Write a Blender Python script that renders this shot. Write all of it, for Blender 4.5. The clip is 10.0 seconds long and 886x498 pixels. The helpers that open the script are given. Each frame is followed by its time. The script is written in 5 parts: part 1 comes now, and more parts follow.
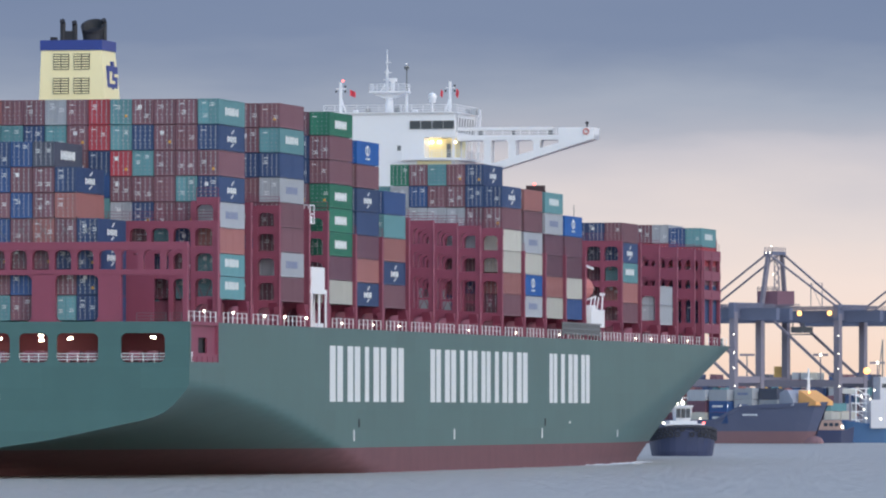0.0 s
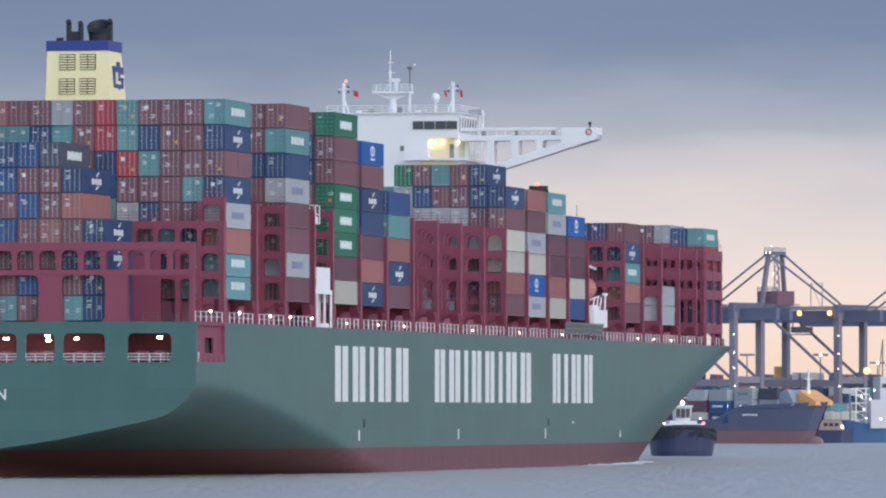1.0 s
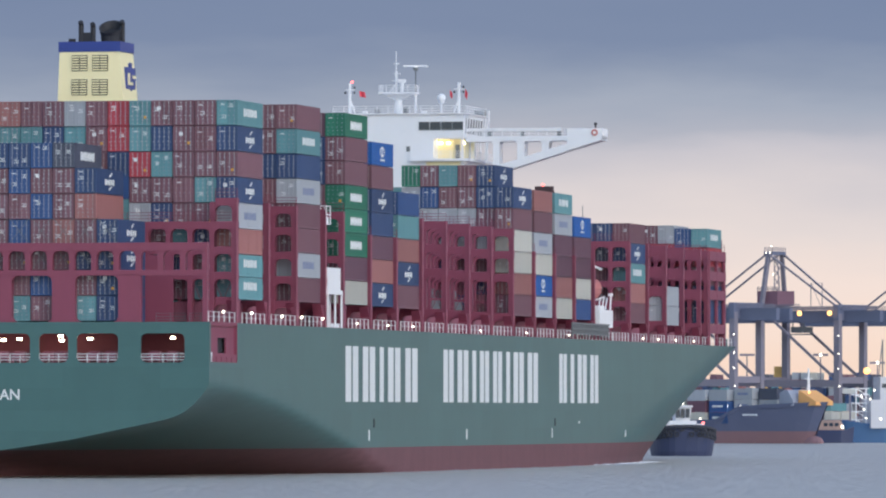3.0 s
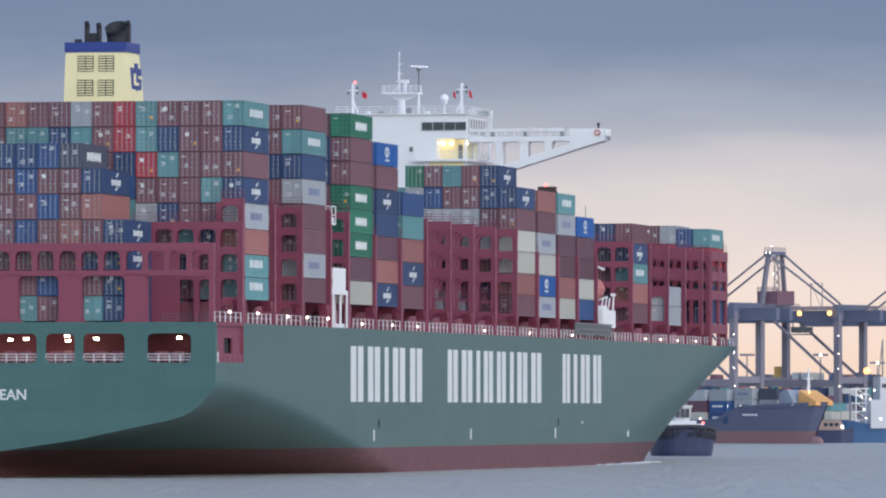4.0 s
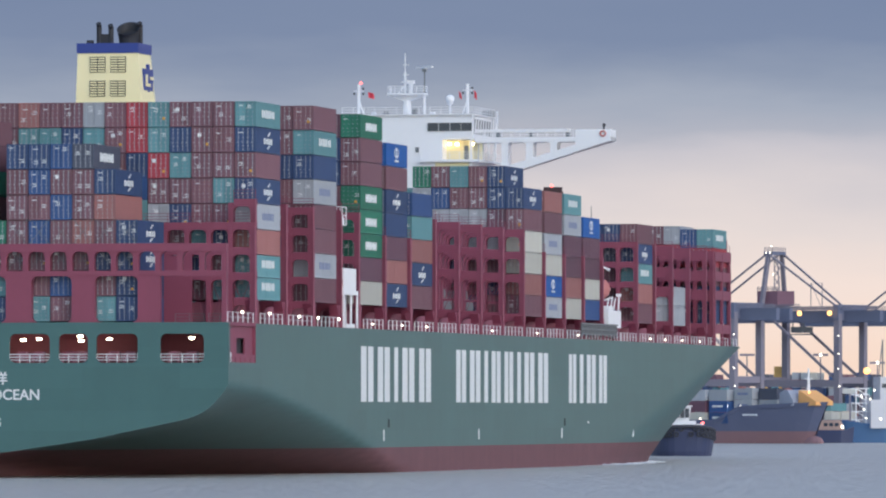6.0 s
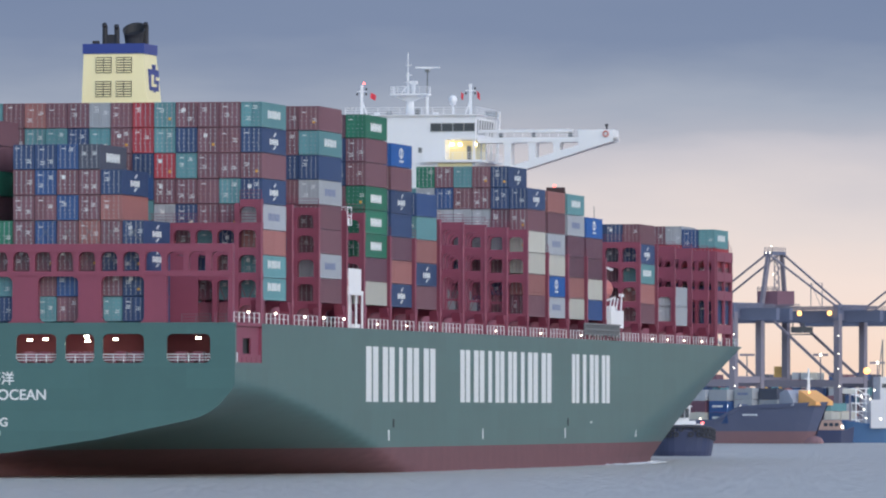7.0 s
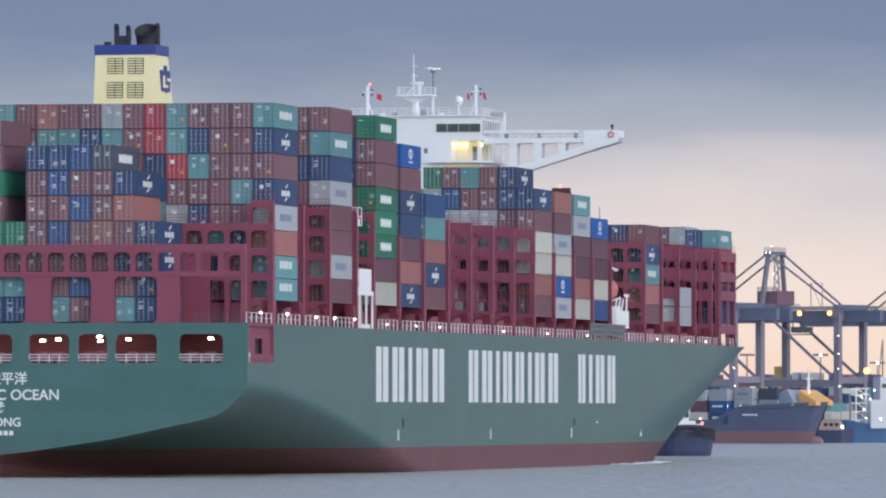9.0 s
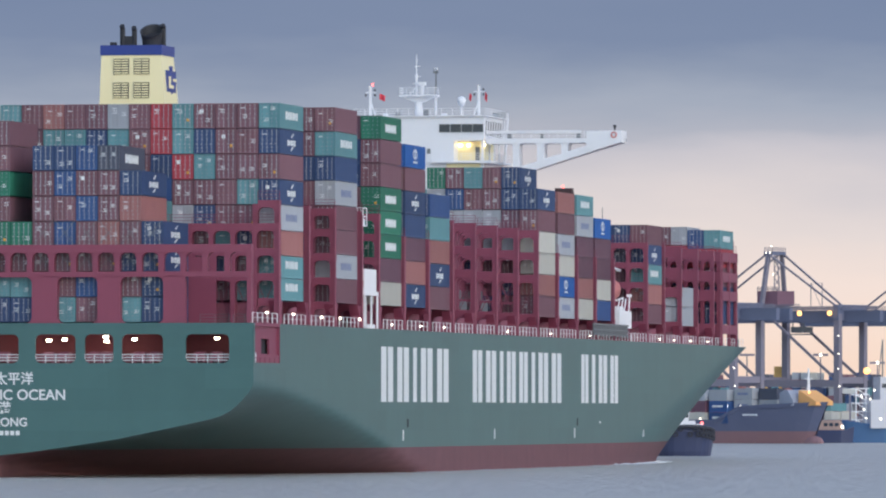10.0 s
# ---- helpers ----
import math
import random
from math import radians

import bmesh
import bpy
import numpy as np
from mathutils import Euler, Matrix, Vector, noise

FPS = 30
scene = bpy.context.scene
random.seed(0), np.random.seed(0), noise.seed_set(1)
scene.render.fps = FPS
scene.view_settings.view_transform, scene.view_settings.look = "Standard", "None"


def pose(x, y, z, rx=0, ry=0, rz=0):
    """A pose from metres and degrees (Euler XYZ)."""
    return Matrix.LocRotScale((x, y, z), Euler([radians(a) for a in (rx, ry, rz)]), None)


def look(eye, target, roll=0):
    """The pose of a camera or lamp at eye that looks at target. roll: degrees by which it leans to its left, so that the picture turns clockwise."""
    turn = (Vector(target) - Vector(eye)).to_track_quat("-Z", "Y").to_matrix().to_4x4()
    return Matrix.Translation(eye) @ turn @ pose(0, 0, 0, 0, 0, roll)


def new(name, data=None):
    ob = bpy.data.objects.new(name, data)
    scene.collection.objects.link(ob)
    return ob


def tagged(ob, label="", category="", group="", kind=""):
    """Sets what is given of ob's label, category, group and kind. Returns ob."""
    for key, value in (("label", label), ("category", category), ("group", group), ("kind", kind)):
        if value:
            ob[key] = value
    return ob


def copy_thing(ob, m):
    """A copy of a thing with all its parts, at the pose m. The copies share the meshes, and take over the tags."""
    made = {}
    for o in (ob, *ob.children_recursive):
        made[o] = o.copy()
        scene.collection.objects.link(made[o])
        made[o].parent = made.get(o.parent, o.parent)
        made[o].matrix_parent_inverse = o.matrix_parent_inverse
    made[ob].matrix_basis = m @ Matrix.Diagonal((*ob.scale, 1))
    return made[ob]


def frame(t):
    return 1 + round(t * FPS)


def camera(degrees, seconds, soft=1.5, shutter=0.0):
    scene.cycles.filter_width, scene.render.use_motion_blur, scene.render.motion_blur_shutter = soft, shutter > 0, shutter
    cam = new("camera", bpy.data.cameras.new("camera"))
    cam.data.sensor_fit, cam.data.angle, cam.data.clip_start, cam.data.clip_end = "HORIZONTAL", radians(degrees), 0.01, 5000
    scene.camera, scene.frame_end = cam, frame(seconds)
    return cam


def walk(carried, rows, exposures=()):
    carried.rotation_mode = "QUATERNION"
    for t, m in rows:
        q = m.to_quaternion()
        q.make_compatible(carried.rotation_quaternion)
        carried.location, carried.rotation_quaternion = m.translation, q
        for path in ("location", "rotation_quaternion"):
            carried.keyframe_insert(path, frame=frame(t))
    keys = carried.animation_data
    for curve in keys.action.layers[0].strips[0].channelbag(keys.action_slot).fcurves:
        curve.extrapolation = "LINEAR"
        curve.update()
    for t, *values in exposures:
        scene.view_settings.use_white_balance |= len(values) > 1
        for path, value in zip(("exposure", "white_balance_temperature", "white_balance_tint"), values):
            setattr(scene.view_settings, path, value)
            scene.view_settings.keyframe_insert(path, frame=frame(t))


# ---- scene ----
cam = camera(6.359, 10.0, soft=2.1)
EYE_Z = 6.81
SEA_Z = -0.45
CAM = pose(0, 0, EYE_Z, 90 + 1.1726, 0, 0)
walk(cam, [(0, CAM), (10, CAM)], exposures=[(0, 0.21, 6215, 10.5), (10, 0.21, 6215, 10.5)])


def ship_pose(t):
    """Where the big ship's starboard stern corner is, and its heading, at t seconds."""
    u = 9.5 - t
    x = -21.253 - 0.655 * u - 0.0013 * u * u
    y = 879.66 - 1.262 * u
    heading = 11.478 + 0.0636 * u + 0.00008 * u * u
    return pose(x, y, 0, 0, 0, 90 - heading)


TIMES = (0, 2.5, 5, 7.5, 10)
RIDERS = []  # things that stand on the ship and travel with it: (thing, place on the ship)

# ---- world, sun, exposure ----
world = bpy.data.worlds.new("world")
scene.world = world
world.use_nodes = True
wn = world.node_tree
sky = wn.nodes.new("ShaderNodeTexSky")
sky.sky_type = "NISHITA"
sky.sun_disc = False
sky.sun_elevation = radians(32)
sky.sun_rotation = radians(140)
sky.dust_density = 1.0
sky.air_density = 1.3
wn.nodes["Background"].inputs["Strength"].default_value = 0.15
wn.links.new(sky.outputs[0], wn.nodes["Background"].inputs["Color"])
sun = new("sun", bpy.data.lights.new("sun", "SUN"))
sun.data.energy = 1.0
sun.data.angle = radians(80)
sun.data.color = (0.88, 0.95, 1.0)
# from behind and to the right of the eye
sun.matrix_world = look((260, -330, 260), (0, 0, 0))


# ---- materials ----
def mat(name, col, rough=0.6, metal=0.0, var=0.18, scale=0.6, bump=0.0, bscale=8.0, emit=0.0, by_object=0.0, spec=0.5, streak=0.0, plates=0.0):
    m = bpy.data.materials.new(name)
    m.use_nodes = True
    nt = m.node_tree
    b = nt.nodes["Principled BSDF"]
    b.inputs["Roughness"].default_value = rough
    b.inputs["Metallic"].default_value = metal
    b.inputs["Specular IOR Level"].default_value = spec
    if emit:
        b.inputs["Base Color"].default_value = (*col, 1)
        b.inputs["Emission Color"].default_value = (*col, 1)
        b.inputs["Emission Strength"].default_value = emit
        return m
    tc = nt.nodes.new("ShaderNodeTexCoord")

    def noise_tex(sc, detail, stretch=None):
        n = nt.nodes.new("ShaderNodeTexNoise")
        n.inputs["Scale"].default_value = sc
        n.inputs["Detail"].default_value = detail
        src = tc.outputs["Object"]
        if stretch:
            mp = nt.nodes.new("ShaderNodeMapping")
            mp.inputs["Scale"].default_value = stretch
            nt.links.new(src, mp.inputs[0])
            src = mp.outputs[0]
        nt.links.new(src, n.inputs["Vector"])
        return n.outputs["Fac"]

    def math_node(op, a, bb):
        n = nt.nodes.new("ShaderNodeMath")
        n.operation = op
        for i, v in enumerate((a, bb)):
            if isinstance(v, (int, float)):
                n.inputs[i].default_value = v
            else:
                nt.links.new(v, n.inputs[i])
        return n.outputs[0]

    f = math_node("ADD", math_node("MULTIPLY", noise_tex(scale, 4), 0.6), math_node("MULTIPLY", noise_tex(scale * 7, 3), 0.4))
    if streak:
        s = noise_tex(scale * 2.2, 3, (1.0, 1.0, 0.07))
        f = math_node("ADD", math_node("MULTIPLY", f, 1 - streak), math_node("MULTIPLY", s, streak))
    v = math_node("MULTIPLY", math_node("SUBTRACT", f, 0.5), 2 * var)
    if plates:  # welded plates of slightly different tone, with thin seams
        sx = nt.nodes.new("ShaderNodeSeparateXYZ")
        cx = nt.nodes.new("ShaderNodeCombineXYZ")
        nt.links.new(tc.outputs["Object"], sx.inputs[0])
        nt.links.new(math_node("ADD", sx.outputs["X"], sx.outputs["Y"]), cx.inputs["X"])
        nt.links.new(sx.outputs["Z"], cx.inputs["Y"])
        br = nt.nodes.new("ShaderNodeTexBrick")
        nt.links.new(cx.outputs[0], br.inputs["Vector"])
        for key, val in (("Scale", 1.0), ("Brick Width", 11.0), ("Row Height", 2.35), ("Mortar Size", 0.035), ("Mortar Smooth", 0.6), ("Bias", 0.0)):
            br.inputs[key].default_value = val
        br.inputs["Color1"].default_value, br.inputs["Color2"].default_value, br.inputs["Mortar"].default_value = (0.2, 0.2, 0.2, 1), (0.8, 0.8, 0.8, 1), (0.0, 0.0, 0.0, 1)
        v = math_node("ADD", v, math_node("MULTIPLY", math_node("SUBTRACT", br.outputs["Color"], 0.5), 2 * plates))
    if by_object:
        oi = nt.nodes.new("ShaderNodeObjectInfo")
        v = math_node("ADD", v, math_node("MULTIPLY", math_node("SUBTRACT", oi.outputs["Random"], 0.5), 2 * by_object))
    v = math_node("ADD", v, 1.0)
    h = nt.nodes.new("ShaderNodeHueSaturation")
    h.inputs["Color"].default_value = (*col, 1)
    nt.links.new(v, h.inputs["Value"])
    nt.links.new(h.outputs[0], b.inputs["Base Color"])
    if bump:
        bn = nt.nodes.new("ShaderNodeBump")
        bn.inputs["Strength"].default_value = bump
        bn.inputs["Distance"].default_value = 0.05
        nt.links.new(noise_tex(bscale, 5), bn.inputs["Height"])
        nt.links.new(bn.outputs[0], b.inputs["Normal"])
    return m


def rgb(r, g, b):
    """A paint's base colour from 0-255 screen values."""
    return tuple(((c / 255 + 0.055) / 1.055) ** 2.4 if c > 10 else c / 3294 for c in (r, g, b))


HULL = mat("hull_green_paint", rgb(69, 104, 104), 0.45, var=0.24, scale=0.07, bump=0.12, bscale=0.35, streak=0.45, plates=0.075)
BOOT = mat("antifouling_red", rgb(112, 74, 80), 0.65, var=0.42, scale=0.22, bump=0.1, bscale=0.8, streak=0.35)
RED = mat("lashing_bridge_red", rgb(134, 66, 87), 0.55, var=0.16, scale=0.3, streak=0.4)
REDPALE = mat("faded_deck_red", rgb(148, 84, 102), 0.6, var=0.16, scale=0.4)
WHITE = mat("white_ship_paint", rgb(236, 236, 240), 0.4, var=0.05, scale=0.2, streak=0.3)
CREAM = mat("cream_funnel_paint", rgb(246, 234, 186), 0.45, var=0.04, scale=0.3, streak=0.3)
BLUE = mat("funnel_blue_paint", rgb(48, 66, 140), 0.45, var=0.08, scale=0.4)
BLACK = mat("soot_and_shade_black", rgb(45, 45, 50), 0.7, var=0.2, scale=0.6)
DARKRED = mat("mooring_deck_red", rgb(122, 60, 72), 0.7, var=0.2, scale=0.6)
DARK = mat("dark_steel_and_shade", rgb(70, 50, 52), 0.7, var=0.2, scale=0.5)
GREYMETAL = mat("grey_machinery", rgb(120, 124, 128), 0.55, 0.2, var=0.15, scale=0.8)
GALV = mat("galvanised_steel", rgb(190, 190, 190), 0.45, 0.3, var=0.15, scale=3)
GLASS = mat("wheelhouse_glass", rgb(62, 72, 84), 0.12, var=0.05, scale=0.5)
# cream balcony wall; also colours in lamplight on the walls beside and below
WARM = mat("cream_lamplit_wall", rgb(244, 232, 186), 0.5, var=0.05, scale=0.5)
CABINLAMP = mat("cabin_lamp_glow", (1.0, 0.80, 0.46), emit=8.0)
LAMP = mat("deck_lamp_glow", (1.0, 0.90, 0.70), emit=6.0)
FLOOD = mat("mooring_flood_glow", (1.0, 0.86, 0.62), emit=18.0)
SODIUM = mat("sodium_lamp_glow", (1.0, 0.50, 0.14), emit=2.6)
REDLAMP = mat("red_beacon_glow", (1.0, 0.12, 0.10), emit=4.0)
LETTER = mat("hull_white_lettering", rgb(222, 224, 226), 0.5, var=0.06, scale=0.3, streak=0.4)
FLAG = mat("red_flag_cloth", rgb(214, 66, 80), 0.8)
ORANGE = mat("lifeboat_orange", rgb(198, 118, 112), 0.5, var=0.1)
RUBBER = mat("black_tyre_rubber", rgb(58, 60, 70), 0.85, var=0.2, scale=2)
# crane steel kept light and bluish, with distance haze put into the colour
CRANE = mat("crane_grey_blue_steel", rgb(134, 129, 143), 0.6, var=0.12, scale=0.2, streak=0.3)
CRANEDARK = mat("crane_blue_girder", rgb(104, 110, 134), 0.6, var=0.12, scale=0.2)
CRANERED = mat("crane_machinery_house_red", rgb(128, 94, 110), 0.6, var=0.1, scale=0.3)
TUGBLUE = mat("tug_dark_blue_hull", rgb(58, 66, 98), 0.5, var=0.15, scale=0.6)
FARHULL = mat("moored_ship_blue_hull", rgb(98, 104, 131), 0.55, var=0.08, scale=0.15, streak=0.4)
FARBLUE = mat("coaster_blue_hull", rgb(84, 118, 160), 0.55, var=0.1, scale=0.2)
YELLOW = mat("faded_yellow_paint", rgb(214, 176, 110), 0.6, var=0.1)
# boot-topping red made paler, distance haze put into the colour
FARBOOT = mat("moored_ship_hazed_red", rgb(142, 110, 116), 0.6, var=0.15, scale=0.15, streak=0.4)
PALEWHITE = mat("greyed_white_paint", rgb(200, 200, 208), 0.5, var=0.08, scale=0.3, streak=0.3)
CONCRETE = mat("quay_concrete", rgb(122, 120, 122), 0.85, var=0.15, scale=0.1)
BOX = {
    "brown": rgb(122, 86, 97), "maroon": rgb(106, 75, 90), "rust": rgb(158, 107, 106), "red": rgb(174, 68, 80), "teal": rgb(102, 148, 155),
    "navy": rgb(54, 75, 114), "blue": rgb(55, 85, 136), "azure": rgb(38, 98, 172), "green": rgb(48, 119, 97), "grey": rgb(168, 172, 180), "cream": rgb(190, 188, 181),
    "charcoal": rgb(80, 84, 100),
}
BOXMAT = {k: mat("container_paint_" + k, c, 0.55, var=0.14, scale=0.5, by_object=0.15, streak=0.5) for k, c in BOX.items()}
WORDS = {"brown": "brown", "maroon": "dark maroon", "rust": "rust-orange", "red": "bright red", "teal": "pale teal", "navy": "navy blue",
         "blue": "mid blue", "azure": "bright blue", "green": "deep green", "grey": "light grey", "cream": "cream white", "charcoal": "charcoal grey"}


# ---- mesh helpers ----
def box(bm, x0, x1, y0, y1, z0, z1):
    v = [bm.verts.new((x, y, z)) for x in (x0, x1) for y in (y0, y1) for z in (z0, z1)]
    for f in ((0, 1, 3, 2), (4, 6, 7, 5), (0, 4, 5, 1), (2, 3, 7, 6), (0, 2, 6, 4), (1, 5, 7, 3)):
        bm.faces.new([v[i] for i in f])
    return v


def bar(bm, a, b, w, h=None):
    """A square bar from a to b."""
    a, b = Vector(a), Vector(b)
    h = h or w
    d = (b - a).normalized()
    s = d.cross(Vector((0, 0, 1)))
    s = (s if s.length > 0.01 else Vector((1, 0, 0))).normalized()
    u = s.cross(d)
    v = [bm.verts.new(p + s * i * w / 2 + u * j * h / 2) for p in (a, b) for i, j in ((-1, -1), (1, -1), (1, 1), (-1, 1))]
    for f in ((3, 2, 1, 0), (4, 5, 6, 7), (0, 1, 5, 4), (1, 2, 6, 5), (2, 3, 7, 6), (3, 0, 4, 7)):
        bm.faces.new([v[i] for i in f])


def tube(bm, a, b, r0, r1=None, n=10):
    a, b = Vector(a), Vector(b)
    r1 = r0 if r1 is None else r1
    d = (b - a).normalized()
    s = d.orthogonal().normalized()
    u = d.cross(s)
    rings = [[bm.verts.new(p + (s * math.cos(2 * math.pi * i / n) + u * math.sin(2 * math.pi * i / n)) * r) for i in range(n)] for p, r in ((a, r0), (b, r1))]
    for i in range(n):
        bm.faces.new((rings[0][i], rings[0][(i + 1) % n], rings[1][(i + 1) % n], rings[1][i]))
    bm.faces.new(rings[0][::-1])
    bm.faces.new(rings[1])


def ball(bm, c, r, n=8):
    bmesh.ops.create_uvsphere(bm, u_segments=n + 4, v_segments=n, radius=r, matrix=Matrix.Translation(c))


def mesh(name, bm, *materials):
    me = bpy.data.meshes.new(name)
    bmesh.ops.recalc_face_normals(bm, faces=bm.faces[:])
    bm.to_mesh(me)
    bm.free()
    for m in materials:
        me.materials.append(m)
    return me


OFFSET = Vector()  # where the fittings being built sit on the big ship, beside their drawn place


def part(name, bm, material, parent, label=""):
    ob = new(name, bm if isinstance(bm, bpy.types.Mesh) else mesh(name, bm, material))
    ob.parent = parent
    if parent.name == "container_ship":
        ob.location = OFFSET
    return tagged(ob, label)


def boxes(name, material, parent, *extents, label=""):
    bm = bmesh.new()
    for e in extents:
        box(bm, *e)
    return part(name, bm, material, parent, label)


def prism(bm, outline, y0, y1):
    """An outline of (x, z) points, from y0 to y1."""
    a = [bm.verts.new((x, y0, z)) for x, z in outline]
    b = [bm.verts.new((x, y1, z)) for x, z in outline]
    bm.faces.new(a)
    bm.faces.new(b[::-1])
    for i in range(len(a)):
        j = (i + 1) % len(a)
        bm.faces.new((a[i], b[i], b[j], a[j]))


def rail(name, parent, points, height=1.05, step=1.6, material=None, thick=0.07):
    """A guard rail with posts and three bars along points."""
    bm = bmesh.new()
    for a, b in zip(points, points[1:]):
        a, b = Vector(a), Vector(b)
        for k in (1.0, 0.66, 0.33):
            bar(bm, a + Vector((0, 0, height * k)), b + Vector((0, 0, height * k)), thick)
        n = max(1, round((b - a).length / step))
        for i in range(n + 1):
            p = a.lerp(b, i / n)
            bar(bm, p, p + Vector((0, 0, height)), thick)
    return part(name, bm, material or WHITE, parent)


# ---- sea, sky and distance ----
def sea():
    m = bpy.data.materials.new("grey_harbour_water")
    m.use_nodes = True
    nt = m.node_tree
    b = nt.nodes["Principled BSDF"]
    b.inputs["Base Color"].default_value = (0.54, 0.505, 0.475, 1)
    b.inputs["Roughness"].default_value = 0.3
    b.inputs["IOR"].default_value = 1.33
    tc = nt.nodes.new("ShaderNodeTexCoord")
    mp = nt.nodes.new("ShaderNodeMapping")
    mp.inputs["Scale"].default_value = (0.45, 0.09, 1)
    nt.links.new(tc.outputs["Object"], mp.inputs[0])
    n = nt.nodes.new("ShaderNodeTexNoise")
    n.inputs["Scale"].default_value = 1.0
    n.inputs["Detail"].default_value = 7
    n.inputs["Roughness"].default_value = 0.65
    nt.links.new(mp.outputs[0], n.inputs["Vector"])
    bn = nt.nodes.new("ShaderNodeBump")
    bn.inputs["Strength"].default_value = 1.0
    bn.inputs["Distance"].default_value = 1.1
    nt.links.new(n.outputs["Fac"], bn.inputs["Height"])
    nt.links.new(bn.outputs[0], b.inputs["Normal"])
    bm = bmesh.new()
    n = 96
    bm.faces.new([bm.verts.new((4700 * math.cos(2 * math.pi * i / n), 4700 * math.sin(2 * math.pi * i / n), SEA_Z)) for i in range(n)])
    tagged(new("water", mesh("water", bm, m)), "calm grey harbour water with small ripples", "water", kind="structure")


def backdrop():
    m = bpy.data.materials.new("overcast_evening_sky")
    m.use_nodes = True
    nt = m.node_tree
    nt.nodes.remove(nt.nodes["Principled BSDF"])
    em = nt.nodes.new("ShaderNodeEmission")
    nt.links.new(em.outputs[0], nt.nodes["Material Output"].inputs[0])
    tc = nt.nodes.new("ShaderNodeTexCoord")
    sp = nt.nodes.new("ShaderNodeSeparateXYZ")
    nt.links.new(tc.outputs["Object"], sp.inputs[0])
    mp = nt.nodes.new("ShaderNodeMapping")
    mp.inputs["Scale"].default_value = (0.0020, 0.0020, 0.0085)
    mp.inputs["Location"].default_value = (0.4, 0, 3.1)
    nt.links.new(tc.outputs["Object"], mp.inputs[0])
    n = nt.nodes.new("ShaderNodeTexNoise")
    n.inputs["Scale"].default_value = 1.6
    n.inputs["Detail"].default_value = 6
    n.inputs["Roughness"].default_value = 0.52
    nt.links.new(mp.outputs[0], n.inputs["Vector"])

    def mth(op, a, b):
        k = nt.nodes.new("ShaderNodeMath")
        k.operation = op
        for i, v in enumerate((a, b)):
            if isinstance(v, (int, float)):
                k.inputs[i].default_value = v
            else:
                nt.links.new(v, k.inputs[i])
        return k.outputs[0]

    # height of the cloud deck, tilted a little and stirred by noise
    hgt = mth("ADD", sp.outputs["Z"], mth("MULTIPLY", mth("SUBTRACT", n.outputs["Fac"], 0.5), 100.0))
    hgt = mth("SUBTRACT", hgt, mth("MULTIPLY", sp.outputs["X"], 0.035))
    r = nt.nodes.new("ShaderNodeValToRGB")
    nt.links.new(mth("DIVIDE", hgt, 320.0), r.inputs[0])
    stops = [(0.0, (236, 204, 180)), (0.10, (235, 210, 192)), (0.20, (231, 211, 198)), (0.30, (217, 204, 197)), (0.38, (204, 195, 193)), (0.45, (190, 185, 188)), (0.50, (169, 170, 178)),
             (0.57, (155, 161, 173)), (0.64, (137, 146, 163)), (0.71, (120, 132, 155)), (0.82, (114, 127, 152)), (1.0, (126, 139, 163))]
    e = r.color_ramp.elements
    while len(e) < len(stops):
        e.new(0.5)
    for s, (p, c) in zip(e, stops):
        s.position, s.color = p, (*rgb(*c), 1)
    nt.links.new(r.outputs[0], em.inputs[0])
    bm = bmesh.new()
    cols = []
    for i in range(49):
        a = radians(90 + 75 - 150 * i / 48)
        cols.append([bm.verts.new((4600 * math.cos(a), 4600 * math.sin(a), z)) for z in (-5, 300, 1400)])
    for a, b in zip(cols, cols[1:]):
        for j in (0, 1):
            bm.faces.new((a[j], b[j], b[j + 1], a[j + 1]))
    tagged(new("backdrop", mesh("backdrop", bm, m)), "overcast blue-grey evening sky, peach at the horizon", "sky", kind="structure")


sea()
backdrop()

# ---- the big container ship ----
BEAM, DECK_Z = 58.6, 16.7
ship = tagged(new("container_ship"), "green-hulled container ship with red lashing bridges, under way", "ship")

KNEE = ((-40, 60), (0, 34), (2.0, 29.3), (2.4, 25.2), (3.8, 15.6), (4.75, 11.0), (5.6, 6.9), (5.95, 5.2), (6.35, 3.8), (6.9, 2.7), (7.6, 1.8), (8.4, 1.05), (9.1, 0.45), (9.9, 0), (40, 0))


RUN = ((-40, 66), (0, 37), (2.4, 28), (3.8, 21), (4.75, 16.2), (5.9, 11), (6.9, 7), (7.6, 4.7), (8.3, 3.2), (8.9, 1.75), (9.4, 0.75), (9.7, 0.2), (9.9, 0), (40, 0))


def stern_inset(z, curve=KNEE):
    for (a, u), (b, v) in zip(curve, curve[1:]):
        if z <= b:
            return u + (v - u) * (z - a) / (b - a)
    return 0


def inset(x, z):
    """How far the hull's side lies inside its full breadth."""
    w = min(130, max(0, x))
    low = z + 0.055 * w + 0.00067 * w * w
    k = min(1, max(0, x / 16))
    aft = stern_inset(low) * (1 - k) + stern_inset(low, RUN) * k
    k = max(0, min(1, z / DECK_Z))
    start, tip = 212 + 119 * k, 388 + 12 * k
    fore = BEAM / 2 * (max(0, x - start) / (tip - start)) ** 2
    return min(BEAM / 2 - 0.02, max(aft, fore))


